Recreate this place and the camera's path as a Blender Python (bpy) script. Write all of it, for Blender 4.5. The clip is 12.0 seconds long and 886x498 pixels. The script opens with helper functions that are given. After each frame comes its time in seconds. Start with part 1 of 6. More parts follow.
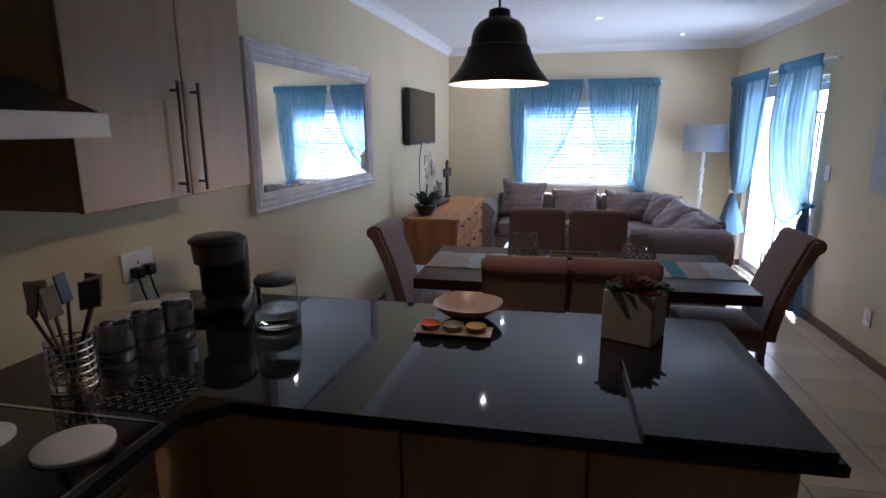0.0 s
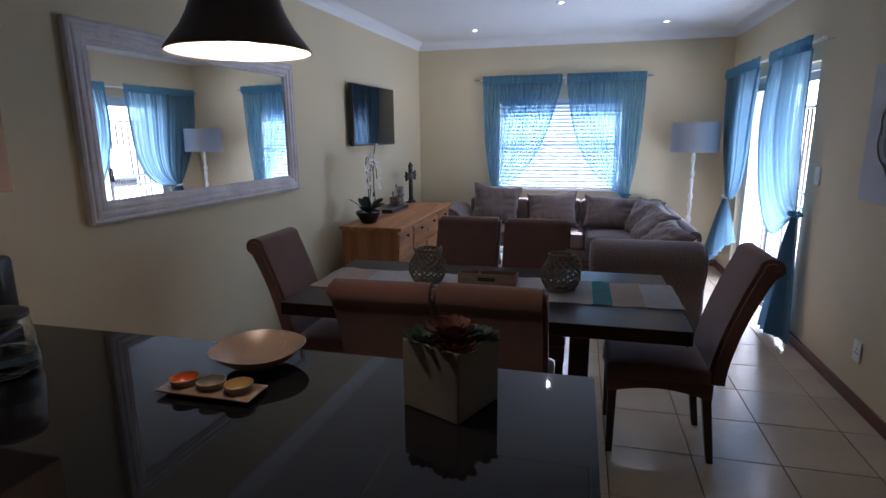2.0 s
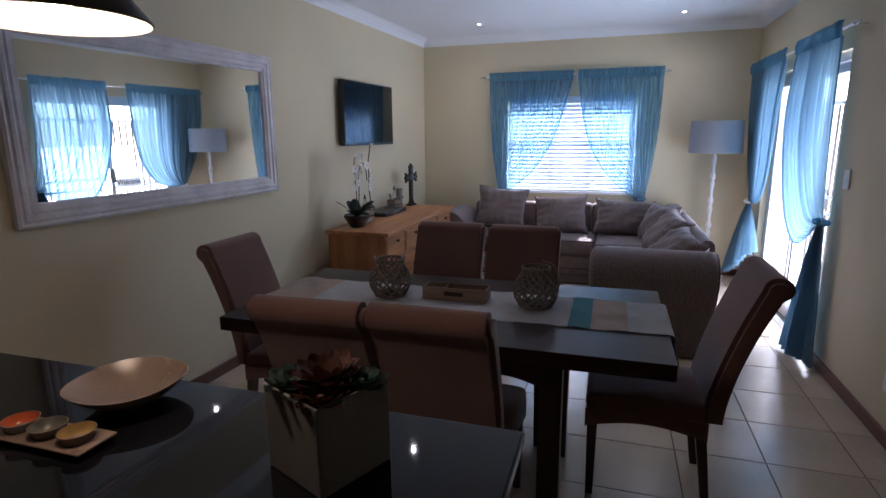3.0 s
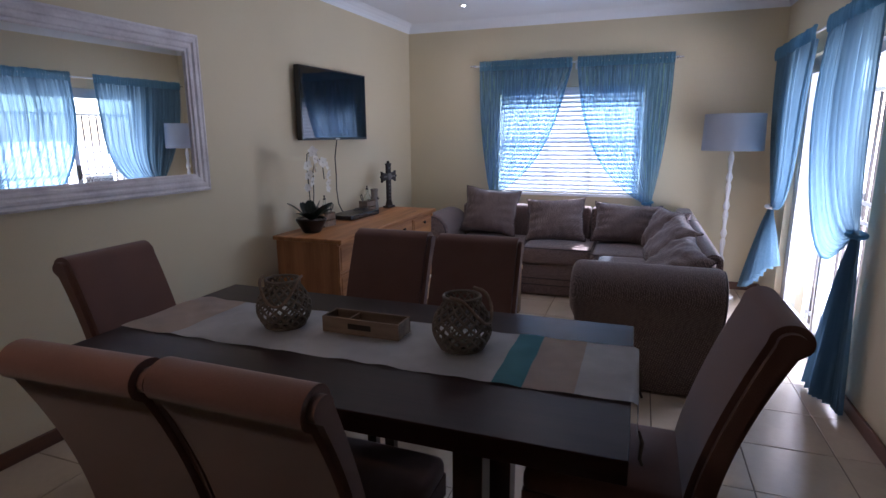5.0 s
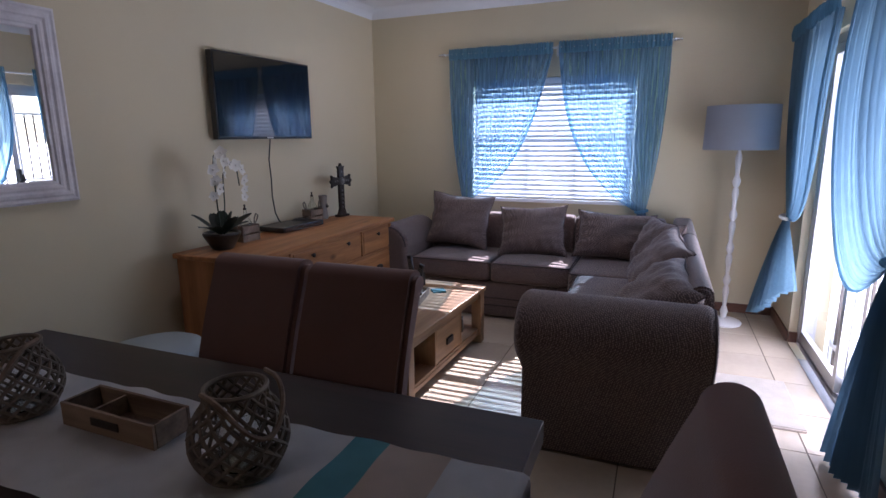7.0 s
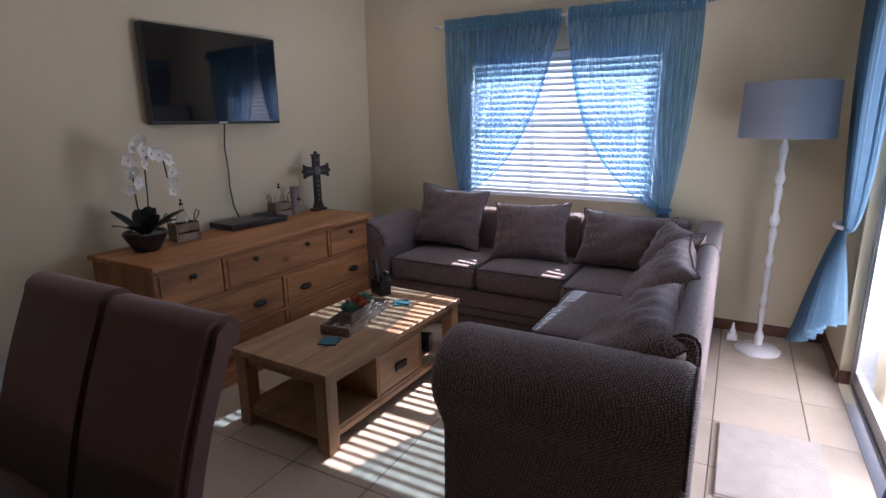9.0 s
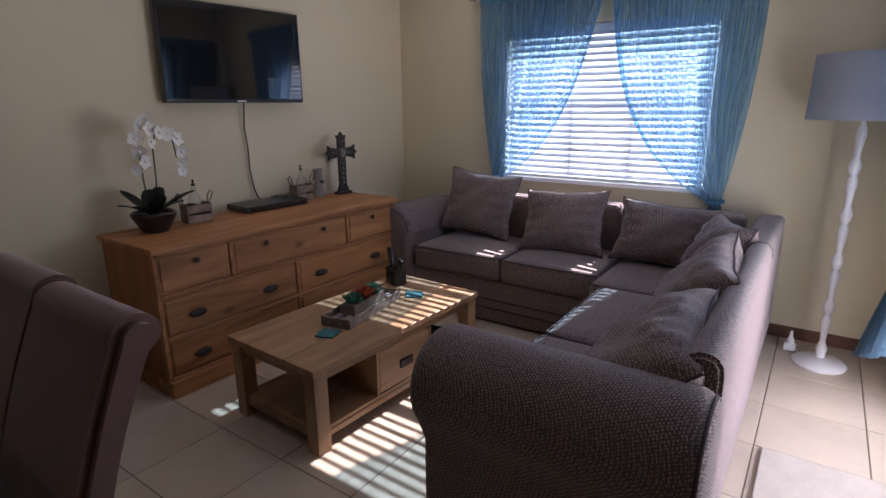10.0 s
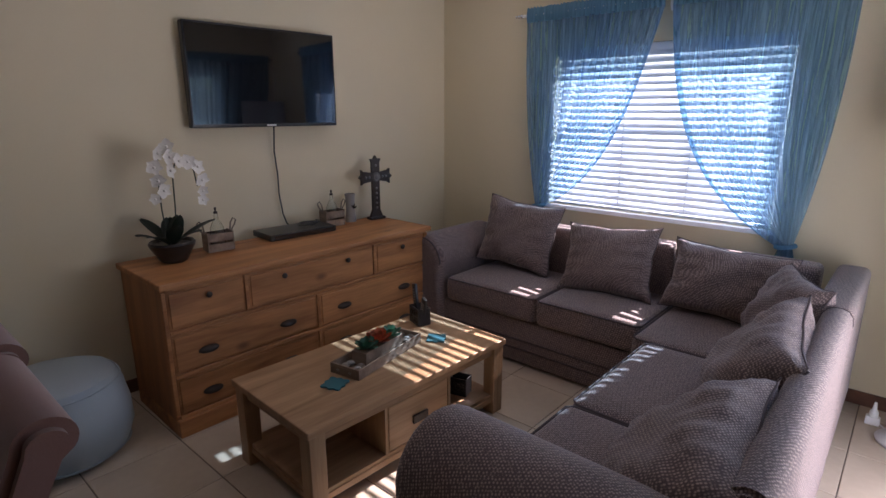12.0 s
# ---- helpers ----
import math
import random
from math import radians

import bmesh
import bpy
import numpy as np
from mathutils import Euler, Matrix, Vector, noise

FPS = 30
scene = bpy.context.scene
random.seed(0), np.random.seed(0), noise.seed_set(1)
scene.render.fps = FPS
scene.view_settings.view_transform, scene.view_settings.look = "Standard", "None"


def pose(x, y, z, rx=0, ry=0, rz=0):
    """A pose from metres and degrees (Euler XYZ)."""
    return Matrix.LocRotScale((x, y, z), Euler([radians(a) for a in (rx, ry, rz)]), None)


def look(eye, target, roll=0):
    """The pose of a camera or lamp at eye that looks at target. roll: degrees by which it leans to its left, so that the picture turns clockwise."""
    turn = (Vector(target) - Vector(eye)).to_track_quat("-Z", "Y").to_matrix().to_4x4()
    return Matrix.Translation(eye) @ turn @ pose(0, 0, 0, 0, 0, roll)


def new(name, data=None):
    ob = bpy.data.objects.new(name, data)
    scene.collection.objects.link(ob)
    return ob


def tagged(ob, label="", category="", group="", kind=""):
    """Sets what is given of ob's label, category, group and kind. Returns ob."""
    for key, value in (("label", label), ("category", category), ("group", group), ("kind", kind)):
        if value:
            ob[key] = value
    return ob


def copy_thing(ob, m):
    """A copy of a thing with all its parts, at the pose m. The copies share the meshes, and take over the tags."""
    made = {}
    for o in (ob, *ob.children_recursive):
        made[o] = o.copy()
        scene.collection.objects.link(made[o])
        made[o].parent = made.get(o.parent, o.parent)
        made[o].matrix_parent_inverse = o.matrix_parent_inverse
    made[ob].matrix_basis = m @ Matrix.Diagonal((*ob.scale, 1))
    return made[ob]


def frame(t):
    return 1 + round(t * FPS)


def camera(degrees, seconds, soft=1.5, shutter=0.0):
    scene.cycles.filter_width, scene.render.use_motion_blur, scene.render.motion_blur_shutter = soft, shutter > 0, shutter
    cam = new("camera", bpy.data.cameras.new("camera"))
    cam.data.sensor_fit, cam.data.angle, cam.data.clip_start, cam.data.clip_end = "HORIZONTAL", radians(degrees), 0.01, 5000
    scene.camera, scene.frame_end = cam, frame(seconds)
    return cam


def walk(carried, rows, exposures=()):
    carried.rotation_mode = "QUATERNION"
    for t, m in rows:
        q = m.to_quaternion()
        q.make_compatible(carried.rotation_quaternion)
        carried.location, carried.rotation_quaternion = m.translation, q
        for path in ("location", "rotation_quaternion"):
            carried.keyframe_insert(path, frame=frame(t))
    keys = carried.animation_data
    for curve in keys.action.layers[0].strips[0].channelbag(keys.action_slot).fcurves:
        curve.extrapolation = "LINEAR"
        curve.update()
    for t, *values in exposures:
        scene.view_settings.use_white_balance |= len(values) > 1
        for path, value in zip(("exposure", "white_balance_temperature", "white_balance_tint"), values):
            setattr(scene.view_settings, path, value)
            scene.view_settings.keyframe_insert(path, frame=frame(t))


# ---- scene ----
cam = camera(78.6, 12.0)
PATH = [
    (0, (0.064, -0.015, 1.592), (-0.315, 1.901, 1.16), -0.2),
    (0.5, (0.184, 0.145, 1.586), (-0.2, 2.059, 1.153), -0.3),
    (1, (0.359, 0.312, 1.577), (-0.042, 2.224, 1.148), -0.4),
    (1.5, (0.531, 0.457, 1.555), (0.095, 2.362, 1.132), -0.6),
    (2, (0.669, 0.651, 1.547), (0.192, 2.548, 1.128), -0.5),
    (2.5, (0.787, 0.83, 1.533), (0.257, 2.714, 1.12), -0.6),
    (3, (0.892, 1.021, 1.522), (0.31, 2.889, 1.11), -0.5),
    (5, (1.112, 1.712, 1.465), (0.449, 3.554, 1.055), -0.3),
    (5.5, (1.193, 1.917, 1.467), (0.517, 3.755, 1.059), -0.3),
    (6, (1.244, 2.13, 1.46), (0.551, 3.962, 1.053), -0.3),
    (6.5, (1.295, 2.369, 1.445), (0.578, 4.191, 1.039), -0.4),
    (7, (1.354, 2.551, 1.436), (0.62, 4.367, 1.031), -0.6),
    (9, (1.639, 3.325, 1.446), (0.711, 5.035, 0.982), -0.6),
    (9.5, (1.688, 3.495, 1.428), (0.676, 5.148, 0.934), -0.5),
    (10, (1.728, 3.64, 1.414), (0.621, 5.224, 0.898), -0.5),
    (10.5, (1.738, 3.774, 1.426), (0.563, 5.31, 0.913), -0.3),
    (11, (1.728, 3.867, 1.464), (0.519, 5.378, 0.957), -0.2),
    (11.5, (1.724, 3.952, 1.496), (0.469, 5.424, 0.989), -0.4),
    (12, (1.698, 3.956, 1.527), (0.419, 5.412, 1.033), -0.0),
]
EXPO = [(0, 4.2, 5600, 22), (1, 3.9, 5600, 22), (2.5, 3.7, 5650, 23), (5, 3.52, 5850, 29), (7, 3.3, 5900, 30), (9.5, 3.25, 6250, 30), (12, 3.28, 6500, 31)]
SKY, SUN, SLAT, BULB_GLOW, SPOT_GLOW = 0.11, 3.2, 60.0, 3.5, 5.0
DOOR_LIGHT = 9.8
DOWNLIGHT = 0.65
PENDANT = 0.14
walk(cam, [(t, look(eye, target, roll)) for t, eye, target, roll in PATH], EXPO)

# ---- world and sun ----
SUN_DIR = Vector((-0.10, -1.0, -0.70)).normalized()
world = bpy.data.worlds.new("world")
scene.world = world
world.use_nodes = True
wn = world.node_tree.nodes
sky = wn.new("ShaderNodeTexSky")
sky.sky_type, sky.sun_disc = "NISHITA", False
sky.sun_elevation = math.asin(-SUN_DIR.z)
sky.sun_rotation = math.atan2(-SUN_DIR.x, -SUN_DIR.y)
wn["Background"].inputs["Strength"].default_value = SKY
world.node_tree.links.new(sky.outputs[0], wn["Background"].inputs["Color"])
sun = new("sun", bpy.data.lights.new("sun", "SUN"))
sun.data.energy, sun.data.angle, sun.data.color = SUN, radians(0.5), (1.0, 0.97, 0.93)
sun.matrix_world = look((0, 20, 14), Vector((0, 20, 14)) + SUN_DIR)


door_sky = new("door_daylight", bpy.data.lights.new("door_daylight", "AREA"))
door_sky.data.shape, door_sky.data.size, door_sky.data.size_y = "RECTANGLE", 1.7, 1.3
door_sky.data.energy, door_sky.data.color = DOOR_LIGHT, (0.95, 0.98, 1.0)
door_sky.matrix_world = look((2.68, 5.89, 0.80), (0.4, 6.1, 1.55))


# ---- building helpers ----
def part(name, bm, material, parent=None, label="", kind="", loc=None, smooth=False):
    me = bpy.data.meshes.new(name)
    bm.normal_update()
    bm.to_mesh(me)
    bm.free()
    for m in material if isinstance(material, (list, tuple)) else [material]:
        me.materials.append(m)
    if smooth:
        me.polygons.foreach_set("use_smooth", [True] * len(me.polygons))
        me.set_sharp_from_angle(angle=radians(40))
    ob = new(name, me)
    ob.parent = parent
    if loc:
        ob.location = loc
    return tagged(ob, label, kind=kind)


def thing(name, label, category, loc=(0, 0, 0), turn=0.0, group=""):
    ob = new(name)
    ob.empty_display_size = 0.1
    ob.location, ob.rotation_euler = loc, (0, 0, radians(turn))
    return tagged(ob, label, category, group)


def join(bm, other):
    me = bpy.data.meshes.new("tmp")
    other.to_mesh(me)
    other.free()
    bm.from_mesh(me)
    bpy.data.meshes.remove(me)
    return bm


def box(x0, x1, y0, y1, z0, z1, r=0.0, seg=2, bm=None, m=None):
    """A box, its edges rounded by r, added to bm when given; m: a matrix laid on it."""
    b = bmesh.new()
    bmesh.ops.create_cube(b, size=1)
    for v in b.verts:
        v.co = Vector(((x0 + x1) / 2 + v.co.x * (x1 - x0), (y0 + y1) / 2 + v.co.y * (y1 - y0), (z0 + z1) / 2 + v.co.z * (z1 - z0)))
    if r > 0:
        bmesh.ops.bevel(b, geom=b.edges[:], offset=r, segments=seg, affect="EDGES", profile=0.5)
    if m is not None:
        b.transform(m)
    return join(bm, b) if bm is not None else b


def lathe(profile, seg=32, bm=None, m=None):
    """Turns (radius, height) pairs round the z axis."""
    b = bmesh.new()
    rings = []
    for r, z in profile:
        if r < 1e-5:
            rings.append([b.verts.new((0, 0, z))])
        else:
            rings.append([b.verts.new((r * math.cos(2 * math.pi * i / seg), r * math.sin(2 * math.pi * i / seg), z)) for i in range(seg)])
    for a, c in zip(rings, rings[1:]):
        for i in range(seg):
            j = (i + 1) % seg
            if len(a) == 1 and len(c) == 1:
                continue
            if len(a) == 1:
                b.faces.new((a[0], c[i], c[j])[::-1])
            elif len(c) == 1:
                b.faces.new((a[i], a[j], c[0]))
            else:
                b.faces.new((a[i], a[j], c[j], c[i]))
    if m is not None:
        b.transform(m)
    return join(bm, b) if bm is not None else b


def tube(points, r, seg=8, bm=None):
    """A round bar along the points; r may be one number or one a point."""
    b = bmesh.new()
    pts = [Vector(p) for p in points]
    rs = r if isinstance(r, (list, tuple)) else [r] * len(pts)
    rings = []
    up = Vector((0.13, 0.21, 0.97))
    for i, p in enumerate(pts):
        d = (pts[min(i + 1, len(pts) - 1)] - pts[max(i - 1, 0)]).normalized()
        if abs(d.dot(up)) > 0.95:
            up = Vector((0.97, 0.1, 0.13))
        a = d.cross(up).normalized()
        c = d.cross(a)
        rings.append([b.verts.new(p + (a * math.cos(2 * math.pi * k / seg) + c * math.sin(2 * math.pi * k / seg)) * rs[i]) for k in range(seg)])
    for a, c in zip(rings, rings[1:]):
        for k in range(seg):
            b.faces.new((a[k], a[(k + 1) % seg], c[(k + 1) % seg], c[k]))
    b.faces.new(rings[0][::-1])
    b.faces.new(rings[-1])
    bmesh.ops.recalc_face_normals(b, faces=b.faces[:])
    return join(bm, b) if bm is not None else b


def extrude_profile(pts, h0, h1, axis="x", bm=None):
    """A closed outline pulled along an axis: for x the outline is (y, z), for y (x, z), for z (x, y)."""
    b = bmesh.new()

    def at(p, h):
        return {"x": (h, p[0], p[1]), "y": (p[0], h, p[1]), "z": (p[0], p[1], h)}[axis]
    lo, hi = [b.verts.new(at(p, h0)) for p in pts], [b.verts.new(at(p, h1)) for p in pts]
    b.faces.new(lo)
    b.faces.new(hi[::-1])
    for i in range(len(pts)):
        j = (i + 1) % len(pts)
        b.faces.new((lo[i], hi[i], hi[j], lo[j]))
    bmesh.ops.recalc_face_normals(b, faces=b.faces[:])
    return join(bm, b) if bm is not None else b


def grid(nu, nv, f, thick=0.0):
    """A sheet of nu x nv cells whose corners are f(u, v)."""
    b = bmesh.new()
    vs = [[b.verts.new(f(i / nu, j / nv)) for i in range(nu + 1)] for j in range(nv + 1)]
    for j in range(nv):
        for i in range(nu):
            b.faces.new((vs[j][i], vs[j][i + 1], vs[j + 1][i + 1], vs[j + 1][i]))
    if thick:
        bmesh.ops.solidify(b, geom=b.faces[:], thickness=thick)
    return b


# ---- materials ----
def mat(name, color, rough=0.5, metal=0.0, var=0.12, scale=3.0, fine=60.0, bump=0.15, stretch=(1, 1, 1), color2=None, spec=0.5, rnd=0.0, sheen=0.0, dist=0.002):
    m = bpy.data.materials.new(name)
    m.use_nodes = True
    n, l = m.node_tree.nodes, m.node_tree.links
    p = n["Principled BSDF"]
    co = n.new("ShaderNodeTexCoord")
    mp = n.new("ShaderNodeMapping")
    mp.inputs["Scale"].default_value = stretch
    l.new(co.outputs["Object"], mp.inputs["Vector"])
    n1, n2 = n.new("ShaderNodeTexNoise"), n.new("ShaderNodeTexNoise")
    n1.inputs["Scale"].default_value, n1.inputs["Detail"].default_value = scale, 5
    n2.inputs["Scale"].default_value, n2.inputs["Detail"].default_value = fine, 4
    l.new(mp.outputs[0], n1.inputs["Vector"])
    l.new(mp.outputs[0], n2.inputs["Vector"])
    add = n.new("ShaderNodeMath")
    add.operation = "MULTIPLY_ADD"
    add.inputs[1].default_value = 0.35
    l.new(n2.outputs["Fac"], add.inputs[0])
    l.new(n1.outputs["Fac"], add.inputs[2])
    ramp = n.new("ShaderNodeValToRGB")
    c = Vector(color)
    lo, hi = (c * (1 - var), c * (1 + var)) if color2 is None else (Vector(color2), c)
    ramp.color_ramp.elements[0].position, ramp.color_ramp.elements[1].position = 0.42, 0.92
    ramp.color_ramp.elements[0].color, ramp.color_ramp.elements[1].color = (*lo, 1), (*[min(v, 1) for v in hi], 1)
    l.new(add.outputs[0], ramp.inputs[0])
    last = ramp.outputs[0]
    if rnd:
        info = n.new("ShaderNodeObjectInfo")
        mr = n.new("ShaderNodeMapRange")
        mr.inputs["To Min"].default_value, mr.inputs["To Max"].default_value = 1 - rnd, 1 + rnd
        l.new(info.outputs["Random"], mr.inputs["Value"])
        mul = n.new("ShaderNodeVectorMath")
        mul.operation = "SCALE"
        l.new(last, mul.inputs[0])
        l.new(mr.outputs[0], mul.inputs["Scale"])
        last = mul.outputs[0]
    l.new(last, p.inputs["Base Color"])
    p.inputs["Metallic"].default_value = metal
    rr = n.new("ShaderNodeMapRange")
    rr.inputs["To Min"].default_value, rr.inputs["To Max"].default_value = max(rough - 0.06, 0.02), min(rough + 0.06, 1)
    l.new(n1.outputs["Fac"], rr.inputs["Value"])
    l.new(rr.outputs[0], p.inputs["Roughness"])
    p.inputs["Specular IOR Level"].default_value = spec
    if sheen:
        p.inputs["Sheen Weight"].default_value, p.inputs["Sheen Roughness"].default_value = sheen, 0.5
    if bump:
        b = n.new("ShaderNodeBump")
        b.inputs["Strength"].default_value, b.inputs["Distance"].default_value = bump, dist
        l.new(n2.outputs["Fac"], b.inputs["Height"])
        l.new(b.outputs[0], p.inputs["Normal"])
    return m


def emit(name, color, strength):
    m = bpy.data.materials.new(name)
    m.use_nodes = True
    p = m.node_tree.nodes["Principled BSDF"]
    p.inputs["Base Color"].default_value = (*color, 1)
    p.inputs["Emission Color"].default_value, p.inputs["Emission Strength"].default_value = (*color, 1), strength
    return m


def glass(name, tint=(0.95, 0.98, 0.97), rough=0.0, clear=0.0):
    """Glass; clear: the share that simply lets light through, for thin panes."""
    m = bpy.data.materials.new(name)
    m.use_nodes = True
    n, l = m.node_tree.nodes, m.node_tree.links
    p = n["Principled BSDF"]
    p.inputs["Base Color"].default_value, p.inputs["Roughness"].default_value = (*tint, 1), rough
    p.inputs["Transmission Weight"].default_value, p.inputs["IOR"].default_value = 1, 1.45
    if clear:
        t, mx = n.new("ShaderNodeBsdfTransparent"), n.new("ShaderNodeMixShader")
        g = n.new("ShaderNodeBsdfGlossy")
        g.inputs["Roughness"].default_value = 0.02
        t.inputs["Color"].default_value = (*tint, 1)
        fr, pw = n.new("ShaderNodeLayerWeight"), n.new("ShaderNodeMath")
        pw.operation, pw.inputs[1].default_value = "POWER", 4.0
        sc = n.new("ShaderNodeMath")
        sc.operation, sc.inputs[1].default_value, sc.inputs[2].default_value = "MULTIPLY_ADD", 0.55, 0.04
        l.new(fr.outputs["Facing"], pw.inputs[0])
        l.new(pw.outputs[0], sc.inputs[0])
        l.new(sc.outputs[0], mx.inputs[0])
        l.new(t.outputs[0], mx.inputs[1])
        l.new(g.outputs[0], mx.inputs[2])
        l.new(mx.outputs[0], n["Material Output"].inputs["Surface"])
    return m


def wood(name, color, color2, axis=1, rough=0.45, ring=9.0, knots=True, rnd=0.08):
    """Planks with grain along the axis, streaks and a few knots."""
    m = bpy.data.materials.new(name)
    m.use_nodes = True
    n, l = m.node_tree.nodes, m.node_tree.links
    p = n["Principled BSDF"]
    co, mp = n.new("ShaderNodeTexCoord"), n.new("ShaderNodeMapping")
    st = [1.0, 1.0, 1.0]
    st[axis] = 0.09
    mp.inputs["Scale"].default_value = st
    info, ad = n.new("ShaderNodeObjectInfo"), n.new("ShaderNodeVectorMath")
    sc = n.new("ShaderNodeMath")
    sc.operation = "MULTIPLY"
    sc.inputs[1].default_value = 7.0
    l.new(info.outputs["Random"], sc.inputs[0])
    l.new(co.outputs["Object"], ad.inputs[0])
    l.new(sc.outputs[0], ad.inputs[1])
    l.new(ad.outputs[0], mp.inputs["Vector"])
    n1, n2 = n.new("ShaderNodeTexNoise"), n.new("ShaderNodeTexNoise")
    n1.inputs["Scale"].default_value, n1.inputs["Detail"].default_value, n1.inputs["Distortion"].default_value = ring, 6, 1.2
    n2.inputs["Scale"].default_value, n2.inputs["Detail"].default_value = 90, 5
    l.new(mp.outputs[0], n1.inputs["Vector"])
    l.new(mp.outputs[0], n2.inputs["Vector"])
    mx = n.new("ShaderNodeMath")
    mx.operation = "MULTIPLY_ADD"
    mx.inputs[1].default_value = 0.3
    l.new(n2.outputs["Fac"], mx.inputs[0])
    l.new(n1.outputs["Fac"], mx.inputs[2])
    ramp = n.new("ShaderNodeValToRGB")
    e = ramp.color_ramp.elements
    e[0].position, e[1].position = 0.42, 0.85
    e[0].color, e[1].color = (*color2, 1), (*color, 1)
    l.new(mx.outputs[0], ramp.inputs[0])
    last = ramp.outputs[0]
    if knots:
        k, kr, km = n.new("ShaderNodeTexVoronoi"), n.new("ShaderNodeValToRGB"), n.new("ShaderNodeMix")
        k.inputs["Scale"].default_value = 4.6
        mk = n.new("ShaderNodeMapping")
        s2 = [1.0, 1.0, 1.0]
        s2[axis] = 0.55
        mk.inputs["Scale"].default_value = s2
        l.new(ad.outputs[0], mk.inputs["Vector"])
        l.new(mk.outputs[0], k.inputs["Vector"])
        kr.color_ramp.elements[0].position, kr.color_ramp.elements[1].position = 0.04, 0.13
        kr.color_ramp.elements[0].color, kr.color_ramp.elements[1].color = (0.8, 0.8, 0.8, 1), (0, 0, 0, 1)
        l.new(k.outputs["Distance"], kr.inputs[0])
        km.data_type = "RGBA"
        l.new(kr.outputs[0], km.inputs[0])
        l.new(last, km.inputs[6])
        km.inputs[7].default_value = (*(Vector(color2) * 0.45), 1)
        last = km.outputs[2]
    mr, mul = n.new("ShaderNodeMapRange"), n.new("ShaderNodeVectorMath")
    mr.inputs["To Min"].default_value, mr.inputs["To Max"].default_value = 1 - rnd, 1 + rnd
    l.new(info.outputs["Random"], mr.inputs["Value"])
    mul.operation = "SCALE"
    l.new(last, mul.inputs[0])
    l.new(mr.outputs[0], mul.inputs["Scale"])
    l.new(mul.outputs[0], p.inputs["Base Color"])
    p.inputs["Roughness"].default_value = rough
    b = n.new("ShaderNodeBump")
    b.inputs["Strength"].default_value, b.inputs["Distance"].default_value = 0.15, 0.002
    l.new(mx.outputs[0], b.inputs["Height"])
    l.new(b.outputs[0], p.inputs["Normal"])
    return m


def sheer(name, color, through_share, streak=0.08, front=0.32):
    """Thin woven cloth: part of the light goes straight through, the rest is scattered to both sides."""
    m = bpy.data.materials.new(name)
    m.use_nodes = True
    n, l = m.node_tree.nodes, m.node_tree.links
    out = n["Material Output"]
    n.remove(n["Principled BSDF"])
    t, tl, d = n.new("ShaderNodeBsdfTransparent"), n.new("ShaderNodeBsdfTranslucent"), n.new("ShaderNodeBsdfDiffuse")
    co, w = n.new("ShaderNodeTexCoord"), n.new("ShaderNodeTexNoise")
    mp = n.new("ShaderNodeMapping")
    mp.inputs["Scale"].default_value = (55, 55, 2.5)
    w.inputs["Scale"].default_value, w.inputs["Detail"].default_value = 1.0, 4
    l.new(co.outputs["Object"], mp.inputs["Vector"])
    l.new(mp.outputs[0], w.inputs["Vector"])
    mr = n.new("ShaderNodeMapRange")
    mr.inputs["From Min"].default_value, mr.inputs["From Max"].default_value = 0.3, 0.7
    mr.inputs["To Min"].default_value, mr.inputs["To Max"].default_value = max(through_share - streak, 0), through_share + streak
    l.new(w.outputs["Fac"], mr.inputs["Value"])
    t.inputs["Color"].default_value = (0.50, 0.78, 0.96, 1)
    for s in (tl, d):
        s.inputs["Color"].default_value = (*color, 1)
    a, b = n.new("ShaderNodeMixShader"), n.new("ShaderNodeMixShader")
    a.inputs[0].default_value = front
    l.new(tl.outputs[0], a.inputs[1])
    l.new(d.outputs[0], a.inputs[2])
    l.new(mr.outputs[0], b.inputs[0])
    l.new(a.outputs[0], b.inputs[1])
    l.new(t.outputs[0], b.inputs[2])
    l.new(b.outputs[0], out.inputs["Surface"])
    return m


